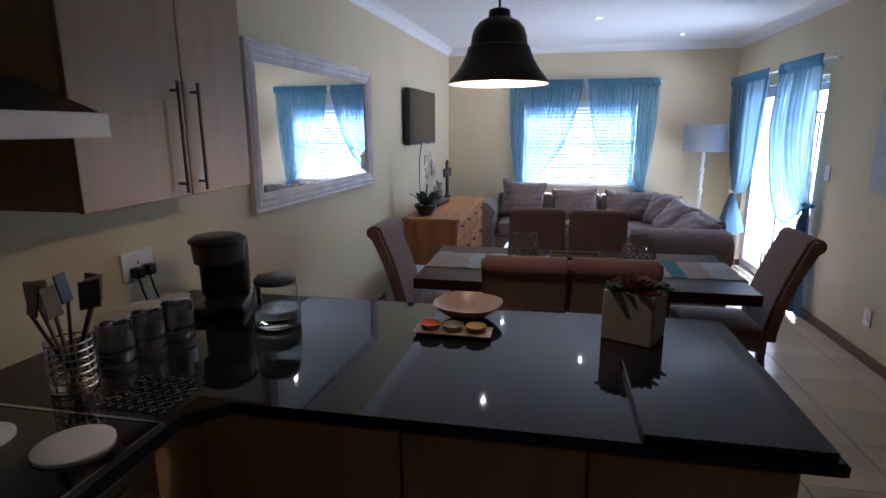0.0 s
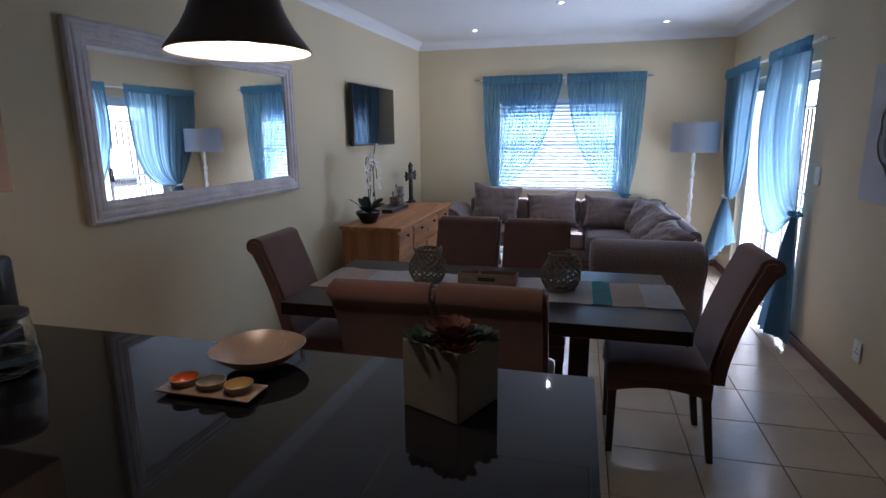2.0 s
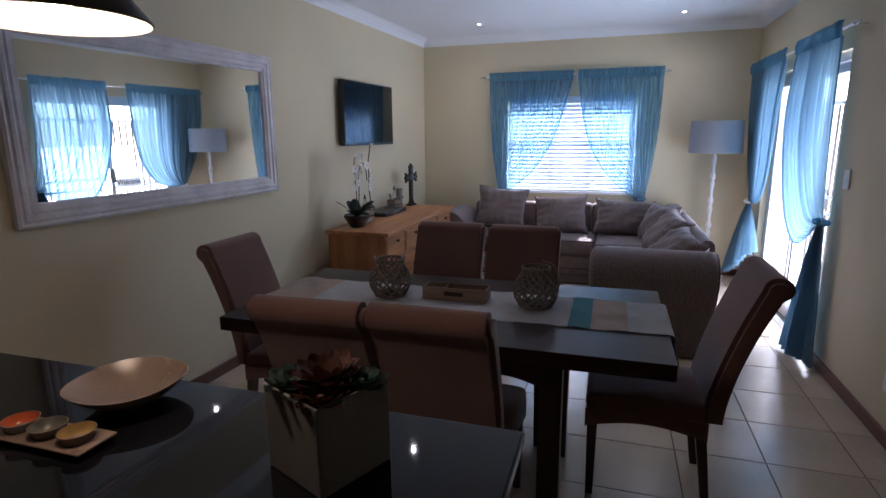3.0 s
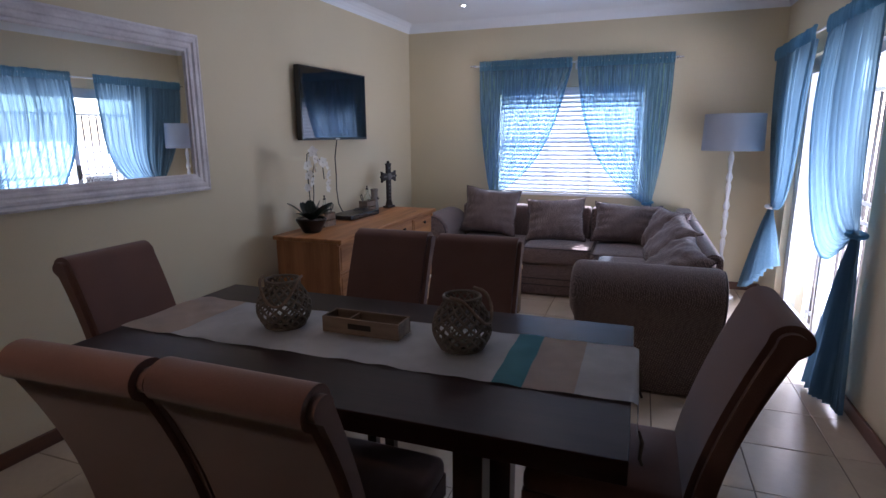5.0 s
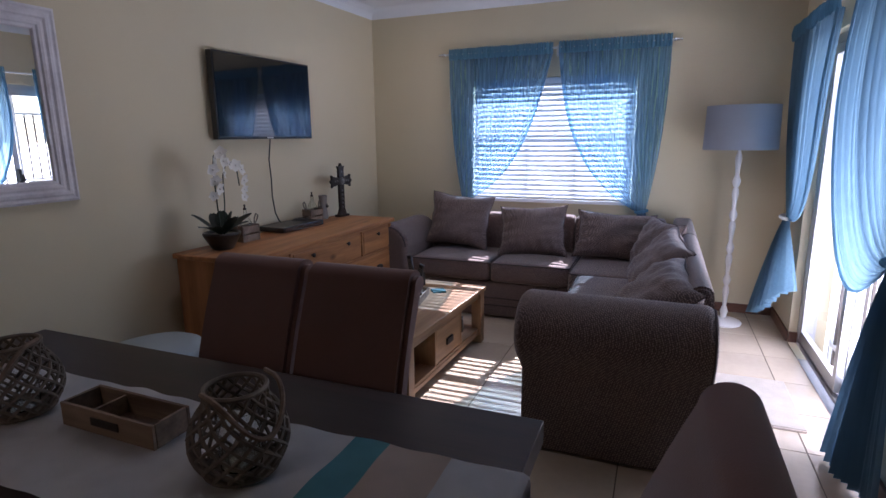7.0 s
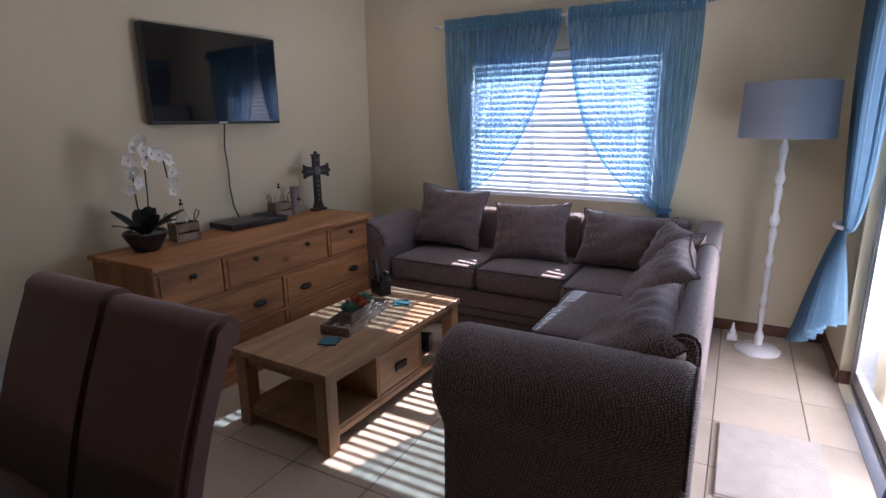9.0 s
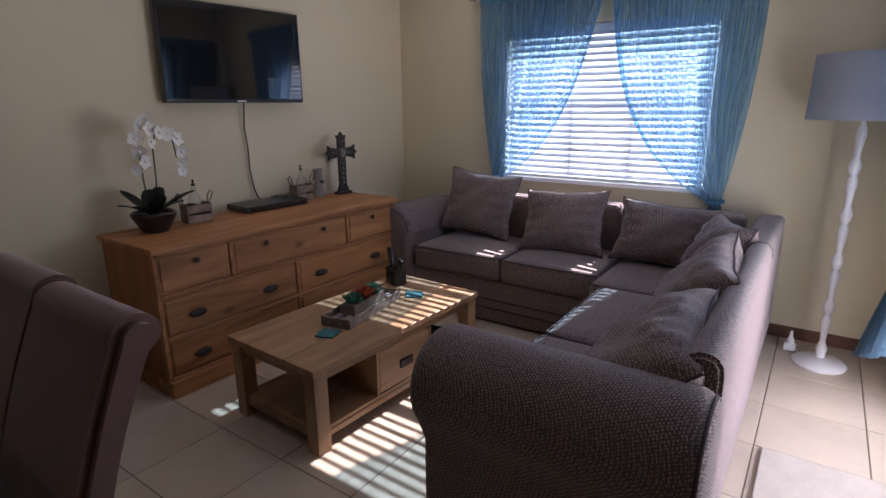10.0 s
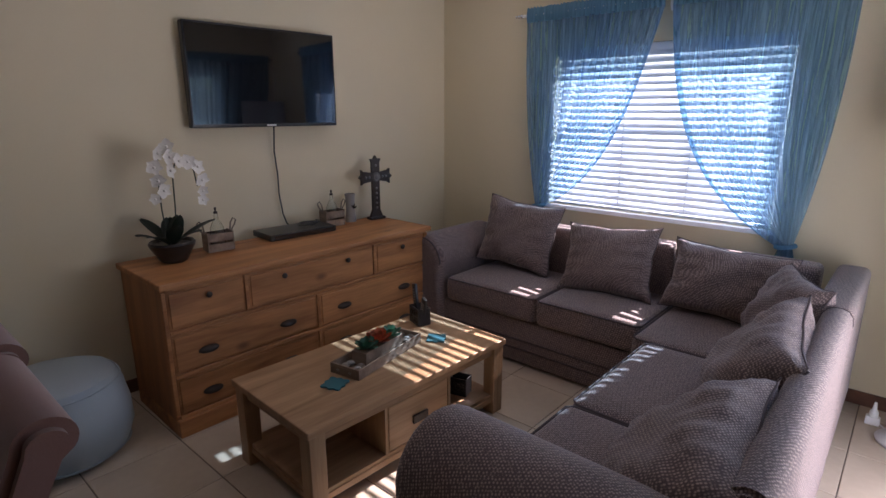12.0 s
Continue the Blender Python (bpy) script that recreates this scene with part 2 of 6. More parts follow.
def knit(name, dark, light, size=0.0075):
    """A coarse knit of small pale stitches in rows on a dark ground."""
    m = mat(name, dark, rough=0.95, var=0.1, scale=4, fine=300, bump=0.0, sheen=0.25, spec=0.2)
    n, l = m.node_tree.nodes, m.node_tree.links
    p = n["Principled BSDF"]
    co, mp, cell, inv = n.new("ShaderNodeTexCoord"), n.new("ShaderNodeMapping"), n.new("ShaderNodeTexVoronoi"), n.new("ShaderNodeMath")
    mp.inputs["Scale"].default_value = (1.0, 1.0, 0.72)
    mp.inputs["Rotation"].default_value = (0.5, 0.35, 0.6)
    cell.inputs["Scale"].default_value, cell.inputs["Randomness"].default_value = 1 / size, 0.30
    l.new(co.outputs["Object"], mp.inputs["Vector"])
    l.new(mp.outputs[0], cell.inputs["Vector"])
    inv.operation = "SUBTRACT"
    inv.inputs[0].default_value = 1.0
    l.new(cell.outputs["Distance"], inv.inputs[1])
    g = inv.outputs[0]
    r = n.new("ShaderNodeMapRange")
    r.inputs["From Min"].default_value, r.inputs["From Max"].default_value = 0.48, 0.78
    l.new(g, r.inputs["Value"])
    mx = n.new("ShaderNodeMix")
    mx.data_type = "RGBA"
    l.new(r.outputs[0], mx.inputs[0])
    old = p.inputs["Base Color"].links[0].from_socket
    l.new(old, mx.inputs[6])
    mx.inputs[7].default_value = (*light, 1)
    l.new(mx.outputs[2], p.inputs["Base Color"])
    b = n.new("ShaderNodeBump")
    b.inputs["Strength"].default_value, b.inputs["Distance"].default_value = 0.8, 0.002
    l.new(g, b.inputs["Height"])
    l.new(b.outputs[0], p.inputs["Normal"])
    return m


WALL = mat("wall_paint", (0.65, 0.565, 0.385), rough=0.75, var=0.035, scale=1.3, fine=140, bump=0.12)
WHITE = mat("ceiling_paint", (0.82, 0.845, 0.87), rough=0.8, var=0.02, scale=1.0, fine=90, bump=0.05)
TRIM = wood("skirting_wood", (0.16, 0.065, 0.035), (0.09, 0.035, 0.02), axis=1, rough=0.45, knots=False)
TILE = mat("floor_tile", (0.53, 0.44, 0.335), rough=0.20, var=0.10, scale=2.2, fine=25, bump=0.03, rnd=0.04)
GROUT = mat("grout", (0.13, 0.10, 0.075), rough=0.9, var=0.2, fine=200)
GRANITE = mat("black_granite", (0.012, 0.012, 0.014), rough=0.07, var=0.4, scale=120, fine=400, bump=0.0)
ALU = mat("aluminium", (0.62, 0.63, 0.65), rough=0.35, metal=0.9, var=0.04, bump=0.02)
STEEL = mat("brushed_steel", (0.55, 0.55, 0.56), rough=0.28, metal=1.0, var=0.05, fine=200, stretch=(1, 1, 12), bump=0.05)
CHROME = mat("polished_chrome", (0.75, 0.75, 0.77), rough=0.1, metal=1.0, var=0.02, bump=0)
BEECH = wood("cabinet_beech", (0.43, 0.275, 0.145), (0.35, 0.215, 0.11), axis=2, rough=0.4, knots=False)
PINE = wood("pine", (0.56, 0.25, 0.090), (0.24, 0.088, 0.028), axis=1, rough=0.5)
PINE_Z = wood("pine_upright", (0.46, 0.19, 0.066), (0.25, 0.088, 0.03), axis=2, rough=0.5)
ACACIA = wood("washed_acacia", (0.42, 0.25, 0.13), (0.22, 0.118, 0.052), axis=1, rough=0.5)
ACACIA_Z = wood("washed_acacia_upright", (0.40, 0.24, 0.125), (0.22, 0.118, 0.052), axis=2, rough=0.5)
DARKWOOD = wood("dark_table_wood", (0.030, 0.012, 0.011), (0.015, 0.007, 0.006), axis=0, rough=0.32, knots=False)
DARKLEG = wood("dark_leg_wood", (0.07, 0.035, 0.022), (0.035, 0.018, 0.012), axis=2, rough=0.35, knots=False)
GREYWOOD = wood("grey_crate_wood", (0.31, 0.225, 0.16), (0.12, 0.082, 0.058), axis=0, rough=0.8)
SUEDE = mat("brown_suede", (0.175, 0.092, 0.075), rough=0.95, var=0.14, scale=3, fine=250, bump=0.25, sheen=0.35, spec=0.2)
KNIT = knit("sofa_knit", (0.115, 0.085, 0.082), (0.39, 0.295, 0.26), 0.0068)
PIPING = mat("sofa_piping", (0.075, 0.058, 0.058), rough=0.9, bump=0.2)
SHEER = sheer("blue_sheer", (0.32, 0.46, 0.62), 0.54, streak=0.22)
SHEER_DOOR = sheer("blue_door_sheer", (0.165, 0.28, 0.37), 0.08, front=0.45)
SHEER_THICK = sheer("blue_sheer_gathered", (0.20, 0.39, 0.53), 0.14)
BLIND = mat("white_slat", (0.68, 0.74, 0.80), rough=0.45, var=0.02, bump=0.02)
WHITEPAINT = mat("worn_white_paint", (0.78, 0.76, 0.74), rough=0.5, var=0.06, scale=9, fine=70, bump=0.25)
MIRROR_FRAME = mat("limed_white_frame", (0.78, 0.75, 0.76), rough=0.55, var=0.12, scale=7, fine=60, stretch=(1, 1, 1), color2=(0.54, 0.50, 0.52), bump=0.4)
MIRROR = mat("mirror_silver", (0.93, 0.94, 0.94), rough=0.0, metal=1.0, var=0.0, bump=0)
BLACK = mat("black_plastic", (0.015, 0.015, 0.016), rough=0.3, var=0.2, bump=0.02)
SCREEN = mat("tv_screen", (0.006, 0.006, 0.008), rough=0.07, var=0.1, bump=0, spec=1.0)
IRON = mat("dark_iron", (0.060, 0.050, 0.045), rough=0.5, metal=0.8, var=0.3, bump=0.3)
PEWTER = mat("dull_pewter", (0.20, 0.19, 0.18), rough=0.5, metal=0.7, var=0.3, bump=0.2)
BRONZE = mat("bronze_enamel", (0.085, 0.060, 0.050), rough=0.38, metal=0.35, var=0.2, bump=0.08)
ENAMEL = mat("white_enamel", (0.74, 0.68, 0.56), rough=0.4, var=0.03, bump=0.0)
PLASTIC = mat("white_plastic", (0.78, 0.78, 0.76), rough=0.35, var=0.02, bump=0)
CERAMIC = mat("cream_ceramic", (0.29, 0.215, 0.165), rough=0.25, var=0.1, scale=12, bump=0.05)
WHITE_CERAMIC = mat("white_ceramic", (0.80, 0.78, 0.76), rough=0.2, var=0.02, bump=0)
CONCRETE = mat("pale_planter", (0.26, 0.235, 0.21), rough=0.8, var=0.12, scale=9, fine=80, bump=0.3)
LINEN = mat("pale_linen", (0.80, 0.80, 0.81), rough=0.9, var=0.07, scale=14, fine=500, bump=0.3)
LINEN_TEAL = mat("teal_linen", (0.13, 0.40, 0.48), rough=0.9, var=0.10, scale=14, fine=500, bump=0.3)
LINEN_SAND = mat("sand_linen", (0.72, 0.60, 0.52), rough=0.9, var=0.07, scale=14, fine=500, bump=0.3)
SHADE = mat("lamp_shade_linen", (0.50, 0.52, 0.57), rough=0.9, var=0.05, fine=500, bump=0.3)
CANE = mat("grey_willow", (0.17, 0.14, 0.11), rough=0.8, var=0.3, scale=20, bump=0.4)
RUG = mat("cream_rug", (0.52, 0.46, 0.38), rough=1.0, var=0.10, scale=12, fine=300, bump=1.0, dist=0.006)
POUF = mat("pale_blue_felt", (0.36, 0.42, 0.44), rough=0.9, var=0.06, fine=300, bump=0.3)
LEAF = mat("dark_leaf", (0.022, 0.036, 0.024), rough=0.45, var=0.3, scale=20, bump=0.1)
PETAL = mat("white_petal", (0.80, 0.77, 0.70), rough=0.6, var=0.06, scale=20, bump=0.1)
SUCC_RED = mat("red_succulent", (0.19, 0.075, 0.05), rough=0.55, var=0.3, scale=30, bump=0.1, rnd=0.25)
SUCC_GREEN = mat("green_succulent", (0.065, 0.115, 0.085), rough=0.55, var=0.3, scale=30, bump=0.1, rnd=0.25)
ECHEVERIA_RED = mat("orange_red_succulent", (0.50, 0.12, 0.05), rough=0.5, var=0.3, scale=30, bump=0.1, rnd=0.2)
ECHEVERIA_GREEN = mat("blue_green_succulent", (0.09, 0.26, 0.17), rough=0.5, var=0.3, scale=30, bump=0.1, rnd=0.2)
TEAL = mat("teal_coaster", (0.02, 0.13, 0.15), rough=0.7, var=0.1, bump=0.2)
GLASS = glass("clear_glass")
PANE = glass("window_glass", clear=1)
CEMENT = mat("paving", (0.52, 0.51, 0.48), rough=0.85, var=0.12, fine=90, bump=0.3)
PLASTER = mat("outside_plaster", (0.66, 0.60, 0.50), rough=0.85, var=0.08, bump=0.3)
BULB = emit("bulb_glow", (1.0, 0.82, 0.60), BULB_GLOW)
SPOT = emit("downlight_glow", (1.0, 0.95, 0.88), SPOT_GLOW)

def polish(m, r):
    """One even roughness, for stone and glass that are polished all over."""
    p = m.node_tree.nodes["Principled BSDF"].inputs["Roughness"]
    for k in list(p.links):
        m.node_tree.links.remove(k)
    p.default_value = r


polish(GRANITE, 0.035)
polish(SCREEN, 0.04)
polish(MIRROR, 0.01)

# ---- the room ----
XR, YB, YN, ZC = 2.25, 7.40, -2.4, 2.62       # right wall, window wall, wall behind the start, ceiling
SLOPE = 0.045                                  # the television wall is a little out of square


def xl(y):
    return -1.45 + (y - 4.4) * SLOPE


TH = 0.22
WIN = (-0.30, 1.12, 0.88, 1.935)                # x0, x1, z0, z1
DOOR = (5.07, 6.80, 0.0, 2.02)                 # y0, y1, z0, z1
A_WALL = -math.degrees(math.atan(SLOPE))       # turn of things that hang on the television wall

floor = tagged(new("floor"), "cream ceramic floor tiles with dark grout lines", kind="structure")
part("grout_bed", box(-1.75, XR + 0.0, YN, YB, -0.12, -0.003), GROUT, floor)

bm = bmesh.new()
vs = [(xl(YN) - TH, YN), (xl(YN), YN), (xl(YB), YB), (xl(YB) - TH, YB)]
part("wall_west", extrude_profile(vs, -0.12, ZC, "z"), WALL, kind="structure", label="cream painted wall with mirror and television")
b = box(xl(YB) - TH, XR + TH, YB, YB + TH, -0.12, WIN[2])
box(xl(YB) - TH, XR + TH, YB, YB + TH, WIN[3], ZC, bm=b)
box(xl(YB) - TH, WIN[0], YB, YB + TH, WIN[2], WIN[3], bm=b)
box(WIN[1], XR + TH, YB, YB + TH, WIN[2], WIN[3], bm=b)
part("wall_north", b, WALL, kind="structure", label="cream painted wall with the curtained window")
b = box(XR, XR + TH, YN, DOOR[0], -0.12, ZC)
box(XR, XR + TH, DOOR[1], YB, -0.12, ZC, bm=b)
box(XR, XR + TH, DOOR[0], DOOR[1], DOOR[3], ZC, bm=b)
part("wall_east", b, WALL, kind="structure", label="cream painted wall with the sliding door")
part("wall_south", box(xl(YN) - TH, XR + TH, YN - TH, YN, -0.12, ZC), WALL, kind="structure", label="plain cream painted wall")
b = box(xl(YN) - TH, XR + TH, YN - TH, YB + TH, ZC, ZC + 0.15)
for x in (-0.12, 1.06):
    box(x - 0.0015, x + 0.0015, YN, YB, ZC - 0.002, ZC - 0.0005, bm=b)
part("ceiling", b, WHITE, kind="structure", label="smooth white ceiling with faint board joints")

# cove cornice along the walls
cove = [(0, 0), (0.085, 0), (0.06, -0.012), (0.03, -0.035), (0.012, -0.06), (0, -0.085)]


def cornice(name, a, b_, inward):
    a, b_ = Vector(a), Vector(b_)
    bm = bmesh.new()
    rings = [[bm.verts.new((p.x + inward[0] * u, p.y + inward[1] * u, ZC - 0.001 + w)) for u, w in cove] for p in (a, b_)]
    for i in range(len(cove)):
        j = (i + 1) % len(cove)
        bm.faces.new((rings[0][i], rings[0][j], rings[1][j], rings[1][i]))
    bmesh.ops.recalc_face_normals(bm, faces=bm.faces[:])
    part(name, bm, WHITE, kind="structure", label="white coved cornice")


cornice("cornice", (xl(YN), YN, 0), (xl(YB), YB, 0), (1, 0))
cornice("cornice", (xl(YB), YB, 0), (XR, YB, 0), (0, -1))
cornice("cornice", (XR, YN, 0), (XR, YB, 0), (-1, 0))


def skirting(x0, x1, y0, y1):
    part("baseboard", box(x0, x1, y0, y1, 0.0, 0.075, 0.004), TRIM, kind="structure", label="dark red-brown wooden skirting")


skirting(XR - 0.016, XR, 1.0, DOOR[0])
skirting(XR - 0.016, XR, DOOR[1], YB - 0.018)
skirting(XR, XR + 0.10, DOOR[1] - 0.0165, DOOR[1] - 0.0005)
skirting(xl(YB) + 0.03, XR, YB - 0.016, YB)
b = box(0, 0.016, 0, YB - 2.2, 0, 0.075, 0.004)
o = part("baseboard", b, TRIM, kind="structure", label="dark red-brown wooden skirting")
o.location, o.rotation_euler = (xl(2.15), 2.15, 0), (0, 0, radians(A_WALL))

DARKWOOD.node_tree.nodes["Principled BSDF"].inputs["Specular IOR Level"].default_value = 0.16
GRANITE.node_tree.nodes["Principled BSDF"].inputs["Specular IOR Level"].default_value = 0.36
# outside
tagged(part("ground", box(-60, 60, -60, 90, -0.30, -0.125), CEMENT, kind="structure"), "pale paving outside")
part("garden_wall_east", box(14.0, 14.2, -16, 26.0, -0.125, 0.9), PLASTER, kind="structure", label="plain plastered garden wall")
part("roof", box(xl(YN) - 0.6, XR + 0.55, YN - 0.6, YB + 0.35, ZC + 0.15, ZC + 0.30), PLASTER, kind="structure", label="plain roof slab with eaves")


# ---- window with frame, blind and curtains ----
def window():
    x0, x1, z0, z1 = WIN
    w = tagged(new("window_1"), "white framed window behind a venetian blind", kind="structure")
    y = YB + 0.13
    b = box(x0, x1, y, y + 0.05, z0, z0 + 0.05)
    box(x0, x1, y, y + 0.05, z1 - 0.05, z1, bm=b)
    box(x0, x0 + 0.05, y, y + 0.05, z0 + 0.05, z1 - 0.05, bm=b)
    box(x1 - 0.05, x1, y, y + 0.05, z0 + 0.05, z1 - 0.05, bm=b)
    box(x0 + 0.05, x1 - 0.05, y + 0.01, y + 0.04, 1.50, 1.53, bm=b)
    for k in (0.36, 0.66):
        xm = x0 + (x1 - x0) * k
        box(xm - 0.02, xm + 0.02, y, y + 0.05, z0 + 0.05, 1.50, bm=b)
    part("window_frame", b, WHITEPAINT, w)
    part("pane", grid(1, 1, lambda u, v: (x0 + 0.05 + (x1 - x0 - 0.1) * u, y + 0.023, z0 + 0.05 + (z1 - z0 - 0.1) * v)), PANE, w).visible_shadow = False
    part("window_sill", box(x0 - 0.03, x1 + 0.03, YB - 0.03, y, z0 - 0.03, z0 - 0.001, 0.004), WHITE, w)


window()


def blind():
    x0, x1, z0, z1 = WIN
    t = thing("venetian_blind", "white venetian blind with open slats, let down over the window", "blind", (0, YB + 0.045, 0))
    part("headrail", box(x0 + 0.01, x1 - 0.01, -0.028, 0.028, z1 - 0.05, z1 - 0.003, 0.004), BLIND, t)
    pitch, n = 0.0435, 23
    me = None
    slat = bmesh.new()
    hw = (x1 - x0) / 2 - 0.012
    top = [(-0.025, 0.0), (-0.012, 0.003), (0, 0.004), (0.012, 0.003), (0.025, 0.0)]
    outline = top + [(u, w - 0.003) for u, w in reversed(top)]
    extrude_profile(outline, -hw, hw, "x", bm=slat)
    for i in range(n):
        z = z0 + 0.045 + i * pitch
        if me is None:
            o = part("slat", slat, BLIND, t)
            me = o.data
        else:
            o = new("slat", me)
            o.parent = t
        o.location, o.rotation_euler = ((x0 + x1) / 2, 0, z), (radians(SLAT + random.uniform(-1.2, 1.2)), 0, 0)
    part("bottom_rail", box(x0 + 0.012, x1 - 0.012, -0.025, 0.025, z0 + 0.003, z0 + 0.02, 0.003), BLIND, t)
    b = bmesh.new()
    for k in (0.12, 0.36, 0.66, 0.9):
        xm = x0 + (x1 - x0) * k
        for dy in (-0.029, 0.026):
            box(xm - 0.002, xm + 0.002, dy, dy + 0.002, z0 + 0.02, z1 - 0.05, bm=b)
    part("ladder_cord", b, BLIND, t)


blind()


def curtain(name, label, axis, off, a0, a1, tie, ztop, ztie, zend, tail=(-0.1, 0.1), folds=13, amp=0.028, lean=0.5, power=3.0, side=1, room=-1, sag=0.0, swing=0.0):
    """A tied-back sheer curtain. axis: x or y, along which it hangs; off: the other coordinate; a0: the edge that stays,
    a1: the edge that is swept to the tie; tail: how far its lower hem spreads to both sides of the tie;
    sag: how far the swept edge droops below the tie; swing: how far the tail hangs into the room."""
    hem = zend if isinstance(zend, tuple) else (zend, zend)
    t = thing(name, label, "curtain")

    def place(a, d, z):
        return (a, off + d, z) if axis == "x" else (off + d, a, z)

    rs = random.Random(int(abs(a0 * 1000)) + 5)
    ph = [[rs.uniform(-0.5, 0.5) for _ in range(folds * 3)] for _ in range(3)]

    def drift(u, row):
        q = u * folds
        i = int(q)
        f = q - i
        return ph[row][i] * (1 - f) + ph[row][i + 1] * f

    def fold(u, k):
        """Large soft folds with finer gathers on them, all of uneven width."""
        a = math.sin(2 * math.pi * u * folds + drift(u, 0) * 3.0)
        c = math.sin(2 * math.pi * u * folds * 2.37 + drift(u, 1) * 5.0)
        return k * (0.55 + 0.9 * drift(u, 2)) * (a + 0.42 * c)

    def body(u, v):
        z = ztop - 0.055 + (ztie - ztop + 0.055) * v
        e = v ** 2.6
        inner = a1 + (tie + 0.035 * (1 if a1 > a0 else -1) - a1) * (lean * v + (1 - lean) * v ** power)
        outer = a0 + (tie - 0.03 * (1 if a1 > a0 else -1) - a0) * (v ** 2.2)
        uu = u ** (1 - 0.30 * v * (1 - v))
        a = outer + (inner - outer) * uu
        sw = 1 - v ** 3
        drop = -sag * u ** 1.5 * math.sin(math.pi * v ** 4) if sag else -0.16 * u * (v ** 2) * (1 - v) * 2.4
        d = fold(u, amp * (0.45 + 0.75 * sw) * (1 - 0.45 * e)) + room * 0.035 * math.sin(math.pi * v) * u
        return place(a, d, z + drop)

    def edge(u, v):
        p = Vector(body(0.965 + 0.035 * u, v))
        return p + Vector((0, room * 0.004, 0) if axis == "x" else (room * 0.004, 0, 0))

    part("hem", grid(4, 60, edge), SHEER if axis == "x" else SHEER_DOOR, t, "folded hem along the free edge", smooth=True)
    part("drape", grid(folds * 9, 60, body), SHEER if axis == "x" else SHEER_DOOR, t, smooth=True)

    def low(u, v):
        z = ztie + (hem[0] + (hem[1] - hem[0]) * u - ztie) * v + (0.015 if swing else 0.05) * math.sin(u * 7) * v
        lo, hi = tie - 0.03, tie + 0.035
        w = v ** 0.8
        a = lo + tail[0] * w + (hi + tail[1] * w - lo - tail[0] * w) * u
        d = fold(u, 0.014 + 0.030 * w) + room * swing * w * u ** 0.5
        return place(a, d, z)

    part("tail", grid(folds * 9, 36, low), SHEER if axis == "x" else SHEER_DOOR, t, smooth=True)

    def head(u, v):
        a = a0 + (a1 - a0) * u
        z = ztop + 0.012 - 0.075 * v
        d = math.sin(u * abs(a1 - a0) * 260 + 2.5 * math.sin(u * 23)) * 0.010 + math.sin(u * 97) * 0.002 + room * 0.018 * (0.6 + 0.4 * math.sin(v * math.pi))
        return place(a, d, z + 0.02 * (1 - v) + 0.005 * math.sin(u * abs(a1 - a0) * 250) * (1 - v))

    part("heading", grid(int(abs(a1 - a0) * 420), 8, head), SHEER_THICK, t, smooth=True)
    ring = [place(tie + 0.045 * math.cos(q), 0.040 * math.sin(q), ztie + 0.01 + 0.008 * math.cos(q)) for q in [i * math.pi / 10 for i in range(21)]]
    part("tie_back", tube(ring, 0.012, 8), WHITEPAINT if axis == "y" and side > 0 else SHEER_THICK, t, "tie holding the curtain aside", smooth=True)
    return t


YC = YB - 0.055
curtain("window_curtain", "sheer blue curtain tied back beside the window", "x", YC, -0.50, 0.435, -0.35, 2.175, 0.855, 0.45, (-0.05, 0.08), 19, 0.020, lean=0.42, power=3.2)
curtain("window_curtain", "sheer blue curtain tied back beside the window", "x", YC, 1.36, 0.485, 1.21, 2.175, 0.80, 0.45, (-0.08, 0.06), 19, 0.020, lean=0.25, power=3.0)
XC = XR - 0.075
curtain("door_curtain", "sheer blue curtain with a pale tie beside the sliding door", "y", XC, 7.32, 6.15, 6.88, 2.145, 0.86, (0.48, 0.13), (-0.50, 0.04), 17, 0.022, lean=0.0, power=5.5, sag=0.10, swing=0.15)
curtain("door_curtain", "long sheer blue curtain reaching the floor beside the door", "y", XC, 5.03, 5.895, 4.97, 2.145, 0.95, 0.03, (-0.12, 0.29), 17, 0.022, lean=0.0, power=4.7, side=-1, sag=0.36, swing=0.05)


def rod(name, a, b_, label):
    t = thing(name, label, "curtain rod")
    part("bar", tube([a, b_], 0.009, 10), PLASTIC, t, smooth=True)
    a, b_ = Vector(a), Vector(b_)
    d = (b_ - a).normalized()
    for p, s in ((a, -1), (b_, 1)):
        bm = tube([p, p + d * s * 0.06], 0.005, 8)
        for i in range(3):
            c = p + d * s * (0.012 + i * 0.022)
            bmesh.ops.create_uvsphere(bm, u_segments=10, v_segments=8, radius=0.016 - i * 0.003, matrix=Matrix.Translation(c))
        part("finial", bm, CHROME, t, smooth=True)
    if abs(d.x) > 0.5:
        drop = lathe([(0, -0.075), (0.005, -0.07), (0.012, -0.045), (0.013, -0.03), (0.008, 0.0), (0.006, 0.02), (0, 0.022)], 14, m=Matrix.Translation((0.475, a.y, a.z)))
        part("centre_bracket", drop, WHITEPAINT, t, "white bracket between the curtains", smooth=True)
    n = Vector((0, 1, 0)) if abs(d.x) > 0.5 else Vector((1, 0, 0))
    far = (YB - a.y) if abs(d.x) > 0.5 else (XR - a.x)
    for p in (a + d * 0.04, b_ - d * 0.04):
        part("bracket", tube([p, p + n * far], 0.006, 8), CHROME, t)


rod("curtain_rod", (-0.54, YC, 2.16), (1.37, YC, 2.16), "thin pale curtain rod above the window")
rod("curtain_rod", (XC, 4.86, 2.13), (XC, 7.31, 2.13), "thin pale curtain rod with knobbed ends above the sliding door")


